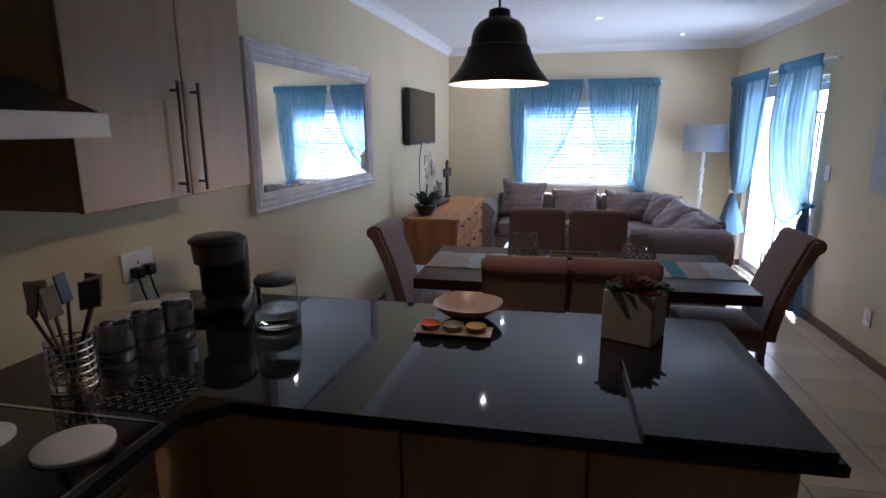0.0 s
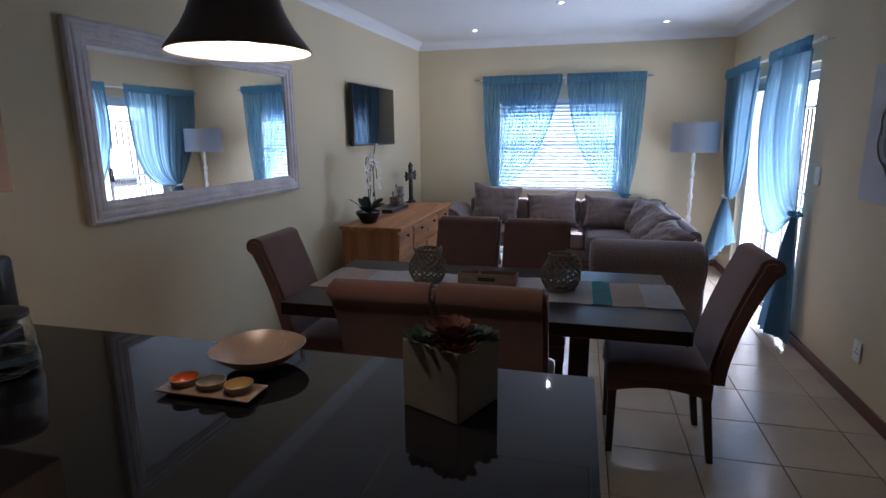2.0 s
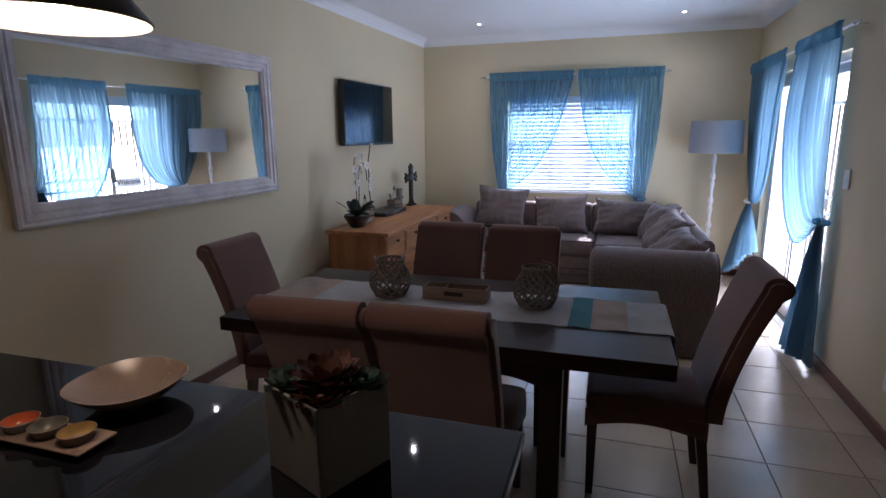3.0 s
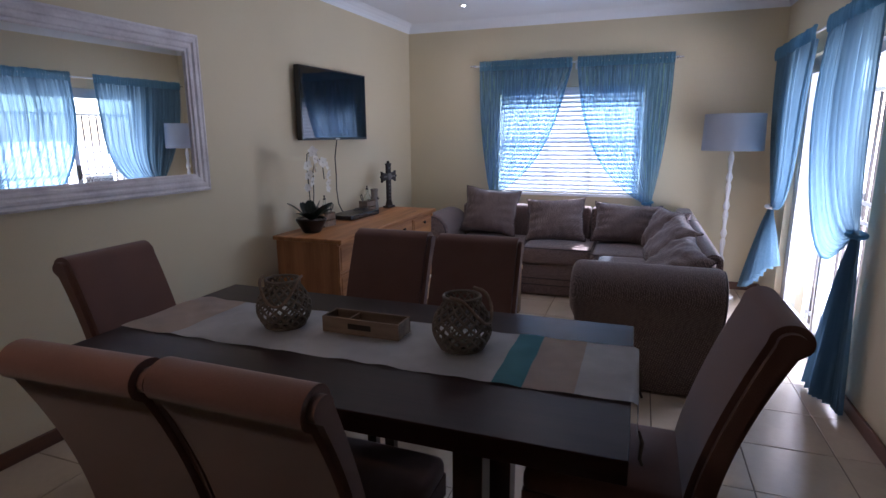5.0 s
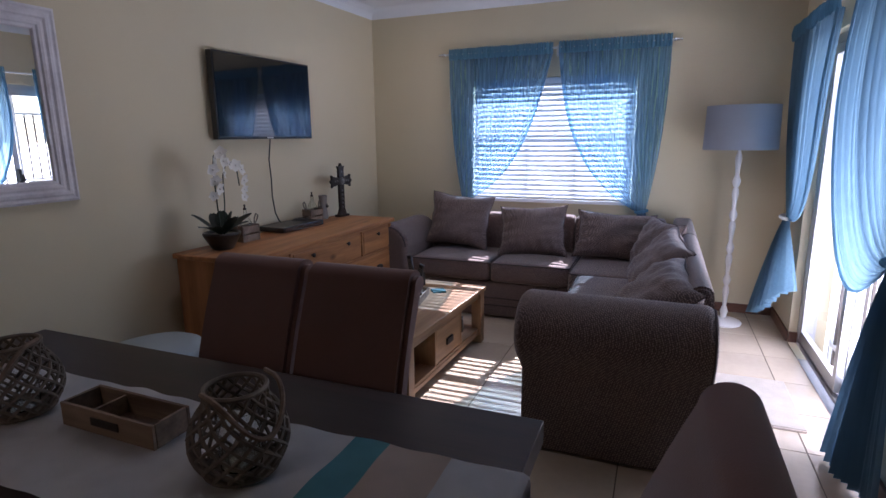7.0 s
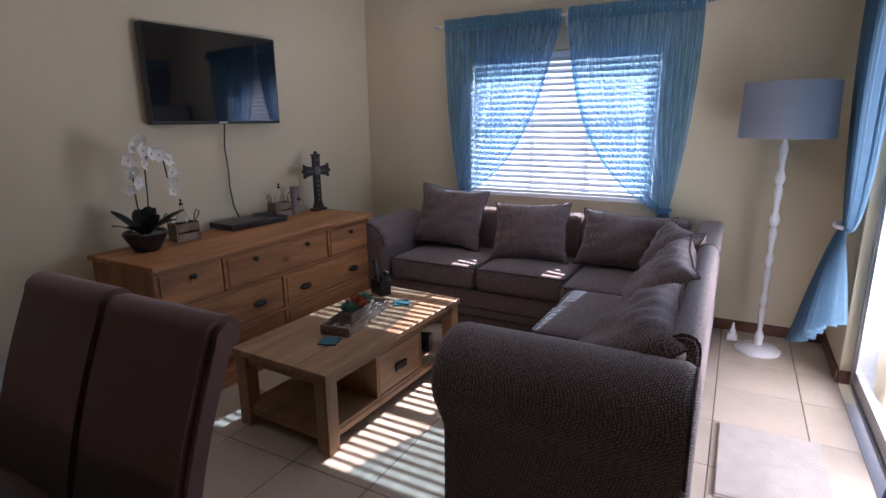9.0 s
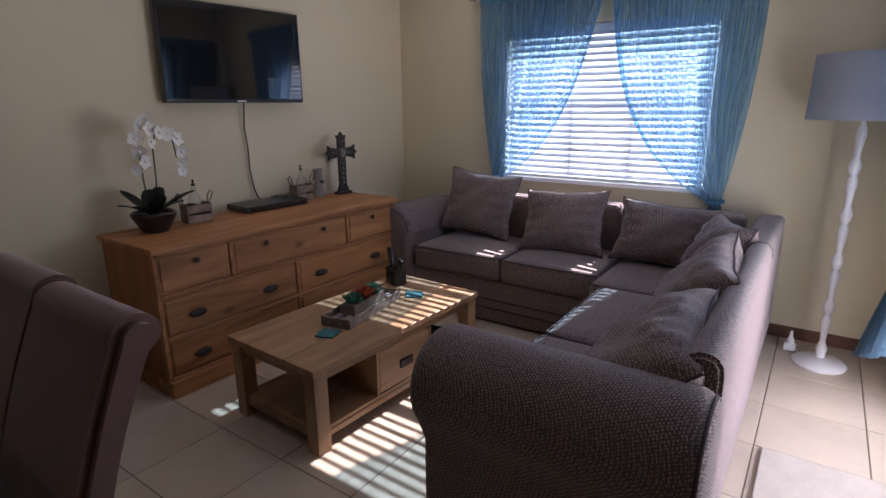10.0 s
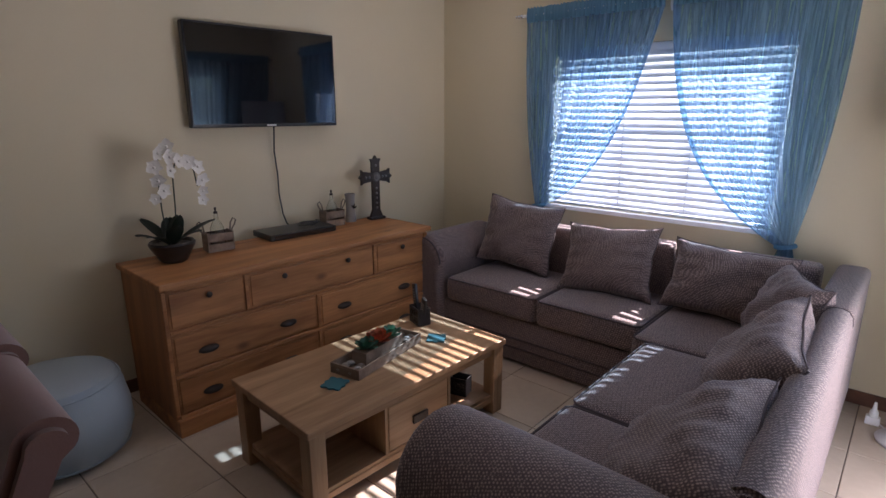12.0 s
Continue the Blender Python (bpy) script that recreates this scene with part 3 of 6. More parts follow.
def sliding_door():
    y0, y1, z0, z1 = DOOR
    d = tagged(new("door_1"), "aluminium framed glass sliding door, partly open", kind="structure")
    x = XR + 0.05
    b = box(x, x + 0.10, y0, y1, z1 - 0.05, z1)
    box(x, x + 0.10, y0, y0 + 0.04, 0.02, z1 - 0.05, bm=b)
    box(x, x + 0.10, y1 - 0.04, y1, 0.02, z1 - 0.05, bm=b)
    box(x, x + 0.10, y0, y1, -0.003, 0.02, bm=b)
    box(x + 0.02, x + 0.024, y0 + 0.04, y1 - 0.04, 0.02, 0.035, bm=b)
    box(x + 0.06, x + 0.064, y0 + 0.04, y1 - 0.04, 0.02, 0.035, bm=b)
    part("door_frame", b, ALU, d)
    for i, (a, c, dx) in enumerate(((y0 + 0.04, (y0 + y1) / 2 + 0.03, 0.05), ((y0 + y1) / 2 - 0.03, y1 - 0.04, 0.005))):
        b = box(x + dx, x + dx + 0.035, a, a + 0.055, 0.036, z1 - 0.051)
        box(x + dx, x + dx + 0.035, c - 0.055, c, 0.036, z1 - 0.051, bm=b)
        box(x + dx, x + dx + 0.035, a + 0.055, c - 0.055, 0.036, 0.11, bm=b)
        box(x + dx, x + dx + 0.035, a + 0.055, c - 0.055, z1 - 0.11, z1 - 0.051, bm=b)
        leaf = part("door_leaf", b, ALU, d)
        part("pane", grid(1, 1, lambda u, v: (x + dx + 0.017, a + 0.055 + (c - a - 0.11) * u, 0.11 + (z1 - 0.22) * v)), PANE, leaf).visible_shadow = False
    part("door_handle", box(x - 0.03, x + 0.004, 5.925, 5.955, 0.98, 1.15, 0.006), BLACK, d, "black door handle")


sliding_door()


def gate():
    t = thing("security_gate", "metal security gate outside, bars darkened as if backlit, with a sign", "gate", (XR + TH + 0.03, 0, 0))
    y0, y1 = 5.09, 6.78
    b = bmesh.new()
    for a, c in ((y0, 6.02), (6.05, y1)):
        box(-0.015, 0.015, a, a + 0.03, -0.125, 1.97, bm=b)
        box(-0.015, 0.015, c - 0.03, c, -0.125, 1.97, bm=b)
        for z in (0.02, 0.885, 1.01, 1.72, 1.94):
            box(-0.012, 0.012, a + 0.03, c - 0.03, z, z + 0.028, bm=b)
    part("gate_frame", b, WHITEPAINT, t)
    # dark iron on the bars paints in their backlit silhouette
    first = None
    y = y0 + 0.11
    while y < y1 - 0.06:
        if abs(y - 6.035) > 0.05:
            if first is None:
                first = part("bar", box(-0.008, 0.008, -0.008, 0.008, -0.10, 1.719), IRON, t, loc=(0, y, 0))
            else:
                o = new("bar", first.data)
                o.parent, o.location = t, (0, y, 0)
        y += 0.088
    s = part("sign", box(-0.026, -0.018, 6.10, 6.46, 0.905, 1.008, 0.002), WHITEPAINT, t, "pale sign with the word Welcome")
    cu = bpy.data.curves.new("word", "FONT")
    cu.body, cu.size, cu.extrude, cu.align_x, cu.align_y = "Welcome", 0.085, 0.001, "CENTER", "CENTER"
    cu.materials.append(BLACK)
    w = new("word", cu)
    w.parent, w.location, w.rotation_euler = s, (-0.028, 6.28, 0.955), (radians(90), 0, radians(-90))
    w.scale = (-1, 1, 1)
    part("lock", box(-0.03, 0.03, 5.985, 6.075, 0.92, 1.08, 0.006), BLACK, t, "black gate lock")


gate()

# ---- downlights ----
SPOTS = [(-0.48, 6.72), (1.45, 6.79), (0.46, 5.67), (-0.47, 4.58)]


def downlights():
    d = thing("downlight", "small round recessed ceiling light, switched on", "ceiling light", (*SPOTS[0], ZC), group="ceiling lights")
    part("ring", lathe([(0.015, -0.001), (0.019, -0.004), (0.042, -0.006), (0.045, -0.001)], 24), PLASTIC, d, smooth=True)
    part("lens", lathe([(0, -0.003), (0.015, -0.003)], 20), SPOT, d)
    for p in SPOTS[1:]:
        copy_thing(d, Matrix.Translation((*p, ZC)))
    for p in SPOTS:
        lamp = new("downlight_beam", bpy.data.lights.new("downlight_beam", "SPOT"))
        lamp.data.energy, lamp.data.color, lamp.data.shadow_soft_size = DOWNLIGHT, (1.0, 0.95, 0.88), 0.008
        lamp.data.spot_size, lamp.data.spot_blend = radians(165), 1.0
        lamp.location = (*p, ZC - 0.012)


downlights()


# ---- pendant ----
PZ = 1.735
PS = 0.165 / 0.208
def pendant():
    t = thing("pendant_lamp", "bell-shaped dark bronze pendant lamp, switched on above the breakfast bar", "pendant lamp", (-0.115, 1.835, PZ))
    prof = [(0.205, 0.0), (0.208, 0.004), (0.203, 0.012), (0.185, 0.035), (0.160, 0.068), (0.140, 0.105), (0.128, 0.135), (0.126, 0.145), (0.116, 0.150),
            (0.112, 0.185), (0.102, 0.215), (0.082, 0.240), (0.052, 0.256), (0.045, 0.258), (0.043, 0.285), (0.030, 0.292), (0.0, 0.292)]
    part("shade", lathe([(r * PS, z * PS) for r, z in prof], 56), BRONZE, t, "dark bronze outer shade", smooth=True)
    inner = [(max(r - 0.005, 0.0), z - 0.0005 if i == 0 else z - 0.004) for i, (r, z) in enumerate(prof[3:13])]
    inner = [(0.2035, 0.0005), (0.196, 0.010)] + inner + [(0, 0.250)]
    b = lathe([(r * PS, z * PS) for r, z in inner], 56)
    bmesh.ops.reverse_faces(b, faces=b.faces[:])
    part("inner_shade", b, ENAMEL, t, "white enamel inside", smooth=True)
    part("bulb", lathe([(0, -0.008), (0.016, -0.005), (0.027, 0.008), (0.031, 0.026), (0.027, 0.050), (0.015, 0.090), (0.013, 0.125)], 20), BULB, t, "glowing bulb", smooth=True).visible_shadow = False
    lamp = new("pendant_light", bpy.data.lights.new("pendant_light", "POINT"))
    lamp.data.energy, lamp.data.color, lamp.data.shadow_soft_size = PENDANT, (1.0, 0.66, 0.38), 0.025
    lamp.location = (-0.115, 1.835, PZ + 0.030)
    part("socket", lathe([(0.0, 0.124), (0.018, 0.125), (0.018, 0.17), (0, 0.19)], 16), BLACK, t)
    part("cable", tube([(0, 0, 0.29 * PS), (0, 0, ZC - PZ - 0.02)], 0.004, 8), BLACK, t)
    part("canopy", lathe([(0, ZC - PZ - 0.03), (0.03, ZC - PZ - 0.03), (0.05, ZC - PZ - 0.002), (0, ZC - PZ - 0.002)], 24), BRONZE, t)


pendant()


# ---- television wall ----
def picture_mirror():
    y0, y1, z0, z1 = 2.65, 4.435, 1.14, 2.058
    ym = (y0 + y1) / 2
    t = thing("wall_mirror", "large wall mirror in a grooved whitewashed wooden frame", "mirror", (xl(ym) + 0.003, ym, 0), A_WALL)
    h = (y1 - y0) / 2
    steps = [(0.0, 0.0), (0.0, 0.030), (0.012, 0.036), (0.020, 0.030), (0.026, 0.030), (0.034, 0.037), (0.048, 0.038), (0.056, 0.029), (0.062, 0.029),
             (0.070, 0.033), (0.082, 0.031), (0.088, 0.022), (0.100, 0.022), (0.104, 0.016), (0.110, 0.0)]
    b = bmesh.new()
    corners = [(-h, z0, 1, 1), (h, z0, -1, 1), (h, z1, -1, -1), (-h, z1, 1, -1)]
    rings = [[b.verts.new((w, cy + sy * u, cz + sz * u)) for u, w in steps] for cy, cz, sy, sz in corners]
    for i in range(4):
        a, c = rings[i], rings[(i + 1) % 4]
        for k in range(len(steps) - 1):
            b.faces.new((a[k], a[k + 1], c[k + 1], c[k]))
    bmesh.ops.recalc_face_normals(b, faces=b.faces[:])
    part("mirror_frame", b, MIRROR_FRAME, t)
    part("mirror_glass", box(0.004, 0.010, -h + 0.105, h - 0.105, z0 + 0.105, z1 - 0.105), MIRROR, t, "clear mirror glass")


picture_mirror()


def television():
    yc, zc, w, h = 5.793, 1.715, 0.935, 0.56
    t = thing("television", "black flat-screen television on a wall bracket, switched off", "television", (-1.295, yc, zc), -4.0)
    part("casing", box(-0.05, 0, -w / 2, w / 2, -h / 2, h / 2, 0.006), BLACK, t)
    part("screen", box(0.0, 0.002, -w / 2 + 0.012, w / 2 - 0.012, -h / 2 + 0.020, h / 2 - 0.012), SCREEN, t, "glossy dark screen")
    part("badge", box(0.002, 0.004, -0.03, 0.03, -h / 2 + 0.005, -h / 2 + 0.014), PLASTIC, t)
    g = xl(yc) + 1.295
    b = box(g + 0.001, -0.05, -0.03, 0.03, -0.06, 0.06)
    box(g + 0.008, g + 0.018, -0.15, 0.15, -0.12, 0.12, bm=b)
    part("bracket", b, IRON, t)
    pts = [(-0.03, 0.03, -h / 2), (-0.06, 0.035, -h / 2 - 0.15), (-0.065, 0.05, -h / 2 - 0.30), (-0.07, 0.052, -h / 2 - 0.42), (-0.065, 0.066, -h / 2 - 0.55), (-0.04, 0.075, -h / 2 - 0.61), (-0.02, 0.10, -h / 2 - 0.648)]
    part("cable", tube(pts, 0.005, 8), BLACK, t)


television()


def sideboard():
    L, D, H = 1.72, 0.545, 0.78
    t = thing("sideboard", "knotty pine sideboard with eight drawers, dark knobs and cup pulls", "sideboard", (-0.735, 5.705, 0), -1.0)
    y0, y1 = -L / 2, L / 2
    b = box(-D + 0.02, -0.029, y0 + 0.001, y1 - 0.001, 0.09, H - 0.031, 0.003)
    part("body", b, PINE_Z, t)
    part("plinth", box(-D + 0.01, -0.005, y0 + 0.005, y1 - 0.005, 0, 0.089, 0.005), PINE, t)
    part("top_board", box(-D, 0.012, y0 - 0.012, y1 + 0.012, H - 0.03, H, 0.006), PINE, t)
    fx = -0.028
    rows = [(0.545, 0.731, [(-0.838, -0.462), (-0.438, 0.383), (0.407, 0.825)], "knob"), (0.325, 0.516, [(-0.838, -0.042), (-0.018, 0.825)], "pull"), (0.112, 0.297, [(-0.838, -0.042), (-0.018, 0.825)], "pull")]
    b = bmesh.new()
    for z in (0.5305, 0.311, 0.100):
        box(fx, fx + 0.012, y0 + 0.02, y1 - 0.02, z - 0.009, z + 0.009, 0.002, 1, bm=b)
    box(fx, fx + 0.012, y0 + 0.02, y1 - 0.02, 0.734, 0.75, 0.002, 1, bm=b)
    for a, c in ((y0 + 0.001, -0.841), (0.828, y1 - 0.001)):
        box(fx, fx + 0.012, a, c, 0.112, 0.733, 0.002, 1, bm=b)
    for yy, z0_, z1_ in ((-0.45, 0.541, 0.733), (0.395, 0.541, 0.733), (-0.03, 0.321, 0.520), (-0.03, 0.110, 0.300)):
        box(fx, fx + 0.012, yy - 0.009, yy + 0.009, z0_ + 0.001, z1_ - 0.001, 0.002, 1, bm=b)
    part("face_frame", b, PINE, t)
    knob = pull = None
    for z0, z1, cols, kind in rows:
        for a, c in cols:
            b = box(fx - 0.004, fx + 0.004, a, c, z0, z1, 0.002, 1)
            box(fx + 0.004, fx + 0.011, a + 0.010, c - 0.010, z0 + 0.010, z1 - 0.010, 0.004, 2, bm=b)
            dr = part("drawer", b, PINE, t)
            zc = (z0 + z1) / 2
            if kind == "knob":
                for yk in ([(a + c) / 2] if c - a < 0.5 else [a + 0.195, c - 0.205]):
                    if knob is None:
                        knob = part("knob", lathe([(0.004, 0), (0.005, 0.008), (0.012, 0.014), (0.012, 0.02), (0.006, 0.024), (0, 0.025)], 14, m=Matrix.Rotation(radians(90), 4, "Y")), IRON, dr, "dark metal knob", smooth=True)
                        o = knob
                    else:
                        o = new("knob", knob.data)
                        o.parent = dr
                    o.location, o.scale = (fx + 0.012, yk, zc + 0.045), (1.1, 1.2, 1.2)
            else:
                for yk in (a + 0.165, c - 0.19):
                    if pull is None:
                        bb = bmesh.new()
                        ns, nr = 16, 6
                        vv = [[bb.verts.new((0.024 * math.sin(math.pi / 2 * j / nr), 0.043 * math.cos(math.pi / 2 * j / nr * 0.97) * math.cos(2 * math.pi * i / ns), 0.017 * math.cos(math.pi / 2 * j / nr * 0.97) * math.sin(2 * math.pi * i / ns))) for i in range(ns)] for j in range(nr + 1)]
                        for j in range(nr):
                            for i in range(ns):
                                bb.faces.new((vv[j][i], vv[j][(i + 1) % ns], vv[j + 1][(i + 1) % ns], vv[j + 1][i]))
                        bb.faces.new(vv[nr])
                        bmesh.ops.recalc_face_normals(bb, faces=bb.faces[:])
                        pull = part("cup_pull", bb, IRON, dr, "dark oval cup pull", smooth=True)
                        o = pull
                    else:
                        o = new("cup_pull", pull.data)
                        o.parent = dr
                    o.location, o.scale = (fx + 0.012, yk, zc - 0.012), (1.1, 1.18, 1.15)


sideboard()
ZS = 0.78


# ---- sofa ----
def cushion(name, label, w, h, d, loc, rot, parent=None, seed=1, material=None):
    """A stuffed square cushion standing in its x-z plane, with a piped seam and soft corners."""
    rs = random.Random(seed)
    t = thing(name, label, "cushion", loc)
    t.rotation_euler = [radians(a) for a in rot]
    n = 28
    b = bmesh.new()
    wob = [rs.uniform(-1, 1) for _ in range(8)]

    def edge(u, v):
        x = u * w / 2 * (1 - 0.10 * (1 - v * v) + 0.012 * math.sin(9 * v + 6 * wob[4]))
        z = v * h / 2 * (1 - 0.10 * (1 - u * u) + 0.012 * math.sin(8 * u + 6 * wob[5]))
        r = 1 + 0.02 * (u * u * v * v) ** 2
        return x * r, z * r

    front, back = [], []
    for j in range(n + 1):
        for i in range(n + 1):
            u, v = 2 * i / n - 1, 2 * j / n - 1
            x, z = edge(u, v)
            puff = ((1 - abs(u) ** 3.2) * (1 - abs(v) ** 3.2)) ** 0.5
            dent = 0.10 * math.sin(3.1 * u + wob[0] * 3) * math.sin(2.7 * v + wob[1] * 3)
            wr = 0.10 * math.sin(19 * u + 5 * wob[2] + 3 * v) * (abs(v) ** 2) + 0.10 * math.sin(17 * v + 5 * wob[3] - 2 * u) * (abs(u) ** 2) + 0.05 * math.sin(7 * u - 6 * v + 4 * wob[6])
            y = d / 2 * puff * (1 + dent + wr)
            front.append((x, -y - 0.002, z))
            back.append((x, y + 0.002, z))
    fv = [b.verts.new(p) for p in front]
    bv = [b.verts.new(p) for p in back]
    for j in range(n):
        for i in range(n):
            k = j * (n + 1) + i
            b.faces.new((fv[k], fv[k + 1], fv[k + n + 2], fv[k + n + 1]))
            b.faces.new((bv[k], bv[k + n + 1], bv[k + n + 2], bv[k + 1]))
    bmesh.ops.remove_doubles(b, verts=b.verts[:], dist=0.0045)
    bmesh.ops.recalc_face_normals(b, faces=b.faces[:])
    part("cover", b, material or KNIT, t, smooth=True)
    ring = []
    m = 24
    for s in range(4):
        for i in range(m):
            q = 2 * i / m - 1
            u, v = [(q, -1), (1, q), (-q, 1), (-1, -q)][s]
            x, z = edge(u, v)
            ring.append((x, 0, z))
    ring.append(ring[0])
    part("piping", tube(ring, 0.004, 6), PIPING, t, smooth=True)
    return t


def seat_cushion(b, x0, x1, y0, y1, z0, z1, r=0.04):
    """A box seat cushion with a crowned top."""
    c = bmesh.new()
    box(x0, x1, y0, y1, z0, z1, r, 4, bm=c)
    bmesh.ops.subdivide_edges(c, edges=[e for e in c.edges if e.calc_length() > 0.15], cuts=7, use_grid_fill=True)
    for v in c.verts:
        if v.co.z > (z0 + z1) / 2:
            u, w = (v.co.x - x0) / (x1 - x0) * 2 - 1, (v.co.y - y0) / (y1 - y0) * 2 - 1
            v.co.z += 0.022 * (1 - u * u) * (1 - w * w) - 0.004
    return join(b, c)


def sofa():
    t = thing("corner_sofa", "large grey-brown knitted-fabric corner sofa with rolled arms", "sofa")
    XB, YF, XS, YE = 1.60, 6.54, 0.84, 4.84
    # base
    b = box(-0.62, XB - 0.03, YF + 0.03, YB - 0.13, 0.015, 0.30, 0.02, 2)
    part("base_long", b, KNIT, t, smooth=True)
    b = box(XS + 0.02, XB - 0.03, YE + 0.02, YF + 0.03, 0.015, 0.30, 0.02, 2)
    part("base_short", b, KNIT, t, smooth=True)
    b = bmesh.new()
    for z in (0.11, 0.17):
        tube([(-0.56, YF + 0.026, z), (XS + 0.016, YF + 0.026, z), (XS + 0.016, YE + 0.3, z)], 0.006, 6, b)
    part("base_piping", b, PIPING, t, smooth=True)
    # seats
    for x0, x1, y0, y1 in ((-0.555, 0.130, YF, 7.14), (0.135, 0.760, YF, 7.14), (0.765, 1.43, 6.40, 7.14), (XS, 1.44, 5.655, 6.395), (XS, 1.44, 5.12, 5.65)):
        b = seat_cushion(bmesh.new(), x0, x1, y0, y1, 0.302, 0.470)
        c = part("seat_cushion", b, KNIT, t, smooth=True)
        z = 0.456
        part("piping", tube([(x0 + 0.03, y0 + 0.006, z), (x1 - 0.03, y0 + 0.006, z), (x1 - 0.006, y0 + 0.03, z), (x1 - 0.006, y1 - 0.03, z), (x1 - 0.03, y1 - 0.006, z),
                             (x0 + 0.03, y1 - 0.006, z), (x0 + 0.006, y1 - 0.03, z), (x0 + 0.006, y0 + 0.03, z), (x0 + 0.03, y0 + 0.006, z)], 0.005, 6), PIPING, c, smooth=True)
    # backs: padded slabs with a rounded top
    for x0, x1 in ((-0.60, 0.10), (0.105, 0.70), (0.705, 1.41)):
        part("back_pad", box(x0, x1, 7.10, YB - 0.13, 0.30, 0.775, 0.035, 4), KNIT, t, smooth=True)
    part("corner_back", box(1.46, XB, 6.45, YB - 0.13, 0.10, 0.785, 0.035, 4), KNIT, t, smooth=True)
    out = [(1.43, 0.10), (1.43, 0.42), (1.462, 0.61), (1.492, 0.730), (1.500, 0.760), (1.514, 0.780), (1.535, 0.791), (1.560, 0.791), (1.582, 0.783), (1.596, 0.763), (XB, 0.73), (XB, 0.10)]
    bb = extrude_profile(out, 5.055, 6.445, "y")
    bmesh.ops.bevel(bb, geom=[e for e in bb.edges if abs(e.verts[0].co.y - e.verts[1].co.y) < 1e-5], offset=0.012, segments=3, affect="EDGES")
    part("side_back", bb, KNIT, t, smooth=True)
    part("piping", tube([(x_, 6.436, z_) for x_, z_ in out[2:-1]], 0.004, 6), PIPING, t, smooth=True)

    def roll(y_or_x, c, r, zc, inner, foot, lo, hi, axis, name):
        """A rolled arm: straight inside, a roll that overhangs the outside."""
        s = 1 if inner > c else -1
        pts = [(inner, 0.015), (inner, zc)]
        for i in range(17):
            a = radians(0 + i * 215 / 16)
            pts.append((c + s * r * math.cos(a), zc + r * math.sin(a)))
        pts += [(foot, zc - r * 0.95), (foot, 0.015)]
        n = len(pts)
        nor = []
        for i in range(n):
            p, q = Vector(pts[i - 1]), Vector(pts[(i + 1) % n])
            d = (q - p).normalized()
            nor.append(Vector((d.y, -d.x)))
        mid = sum((Vector(p) for p in pts), Vector((0, 0))) / n
        out = 1 if sum((Vector(p) - mid).dot(m) for p, m in zip(pts, nor)) > 0 else -1
        bb = bmesh.new()
        rings = []
        R_ = 0.055
        steps_ = [(R_ * (1 - math.cos(a)), R_ * (1 - math.sin(a))) for a in [math.pi / 2 * k / 6 for k in range(7)]]
        secs = [(lo + w, ins) for w, ins in steps_] + [(lo + (hi - lo) * k / 8, 0) for k in range(1, 8)] + [(hi - w, ins) for w, ins in reversed(steps_)]
        for h, ins in secs:
            ring = []
            for p, m in zip(pts, nor):
                q = Vector(p) - m * out * ins
                ring.append(bb.verts.new((max(h, lo + 0.038) if q.y < zc - r * 0.80 and h < (lo + hi) / 2 else h, q.x, max(q.y, 0.015)) if axis == "x" else (q.x, h, max(q.y, 0.015))))
            rings.append(ring)
        for a, c_ in zip(rings, rings[1:]):
            for i in range(n):
                bb.faces.new((a[i], a[(i + 1) % n], c_[(i + 1) % n], c_[i]))
        bb.faces.new(rings[0])
        bb.faces.new(rings[-1][::-1])
        bmesh.ops.recalc_face_normals(bb, faces=bb.faces[:])
        o = part(name, bb, KNIT, t, smooth=True)
        ends = []
        for h, ins in ((lo + 0.014, 0.018),) if axis == "y" else ((hi - 0.014, 0.018),):
            qs = [Vector(p) - m * out * ins for p, m in zip(pts, nor)][1:-1]
            ends.append([((h, q.x, q.y) if axis == "x" else (q.x, h, q.y)) for q in qs])
        for ring in ends:
            part("piping", tube(ring, 0.006, 6), PIPING, o, smooth=True)

    roll(0, 4.955, 0.175, 0.560, 5.120, 4.835, 0.775, 1.61, "x", "arm")
    roll(0, -0.755, 0.180, 0.540, -0.585, -0.88, 6.52, 7.24, "y", "arm")


sofa()
cushion("scatter_cushion", "square grey-brown knitted cushion on the corner sofa", 0.56, 0.46, 0.20, (-0.27, 6.97, 0.72), (-16, 5, 2), seed=3)
cushion("scatter_cushion", "square grey-brown knitted cushion on the corner sofa", 0.56, 0.43, 0.20, (0.385, 6.94, 0.665), (-24, -3, 3), seed=5)
cushion("scatter_cushion", "square grey-brown knitted cushion on the corner sofa", 0.59, 0.385, 0.21, (1.03, 6.93, 0.66), (-24, 2, -3), seed=7)
cushion("scatter_cushion", "square grey-brown knitted cushion leaning in the sofa's corner", 0.44, 0.40, 0.20, (1.35, 6.62, 0.655), (-24, 0, -62), seed=9)
cushion("scatter_cushion", "square grey-brown knitted cushion leaning on the sofa's short back", 0.58, 0.46, 0.22, (1.37, 6.00, 0.645), (-36, 6, -82), seed=11)
cushion("scatter_cushion", "square grey-brown knitted cushion leaning on the sofa's short back", 0.62, 0.50, 0.25, (1.345, 5.30, 0.605), (-46, 3, -84), seed=13)


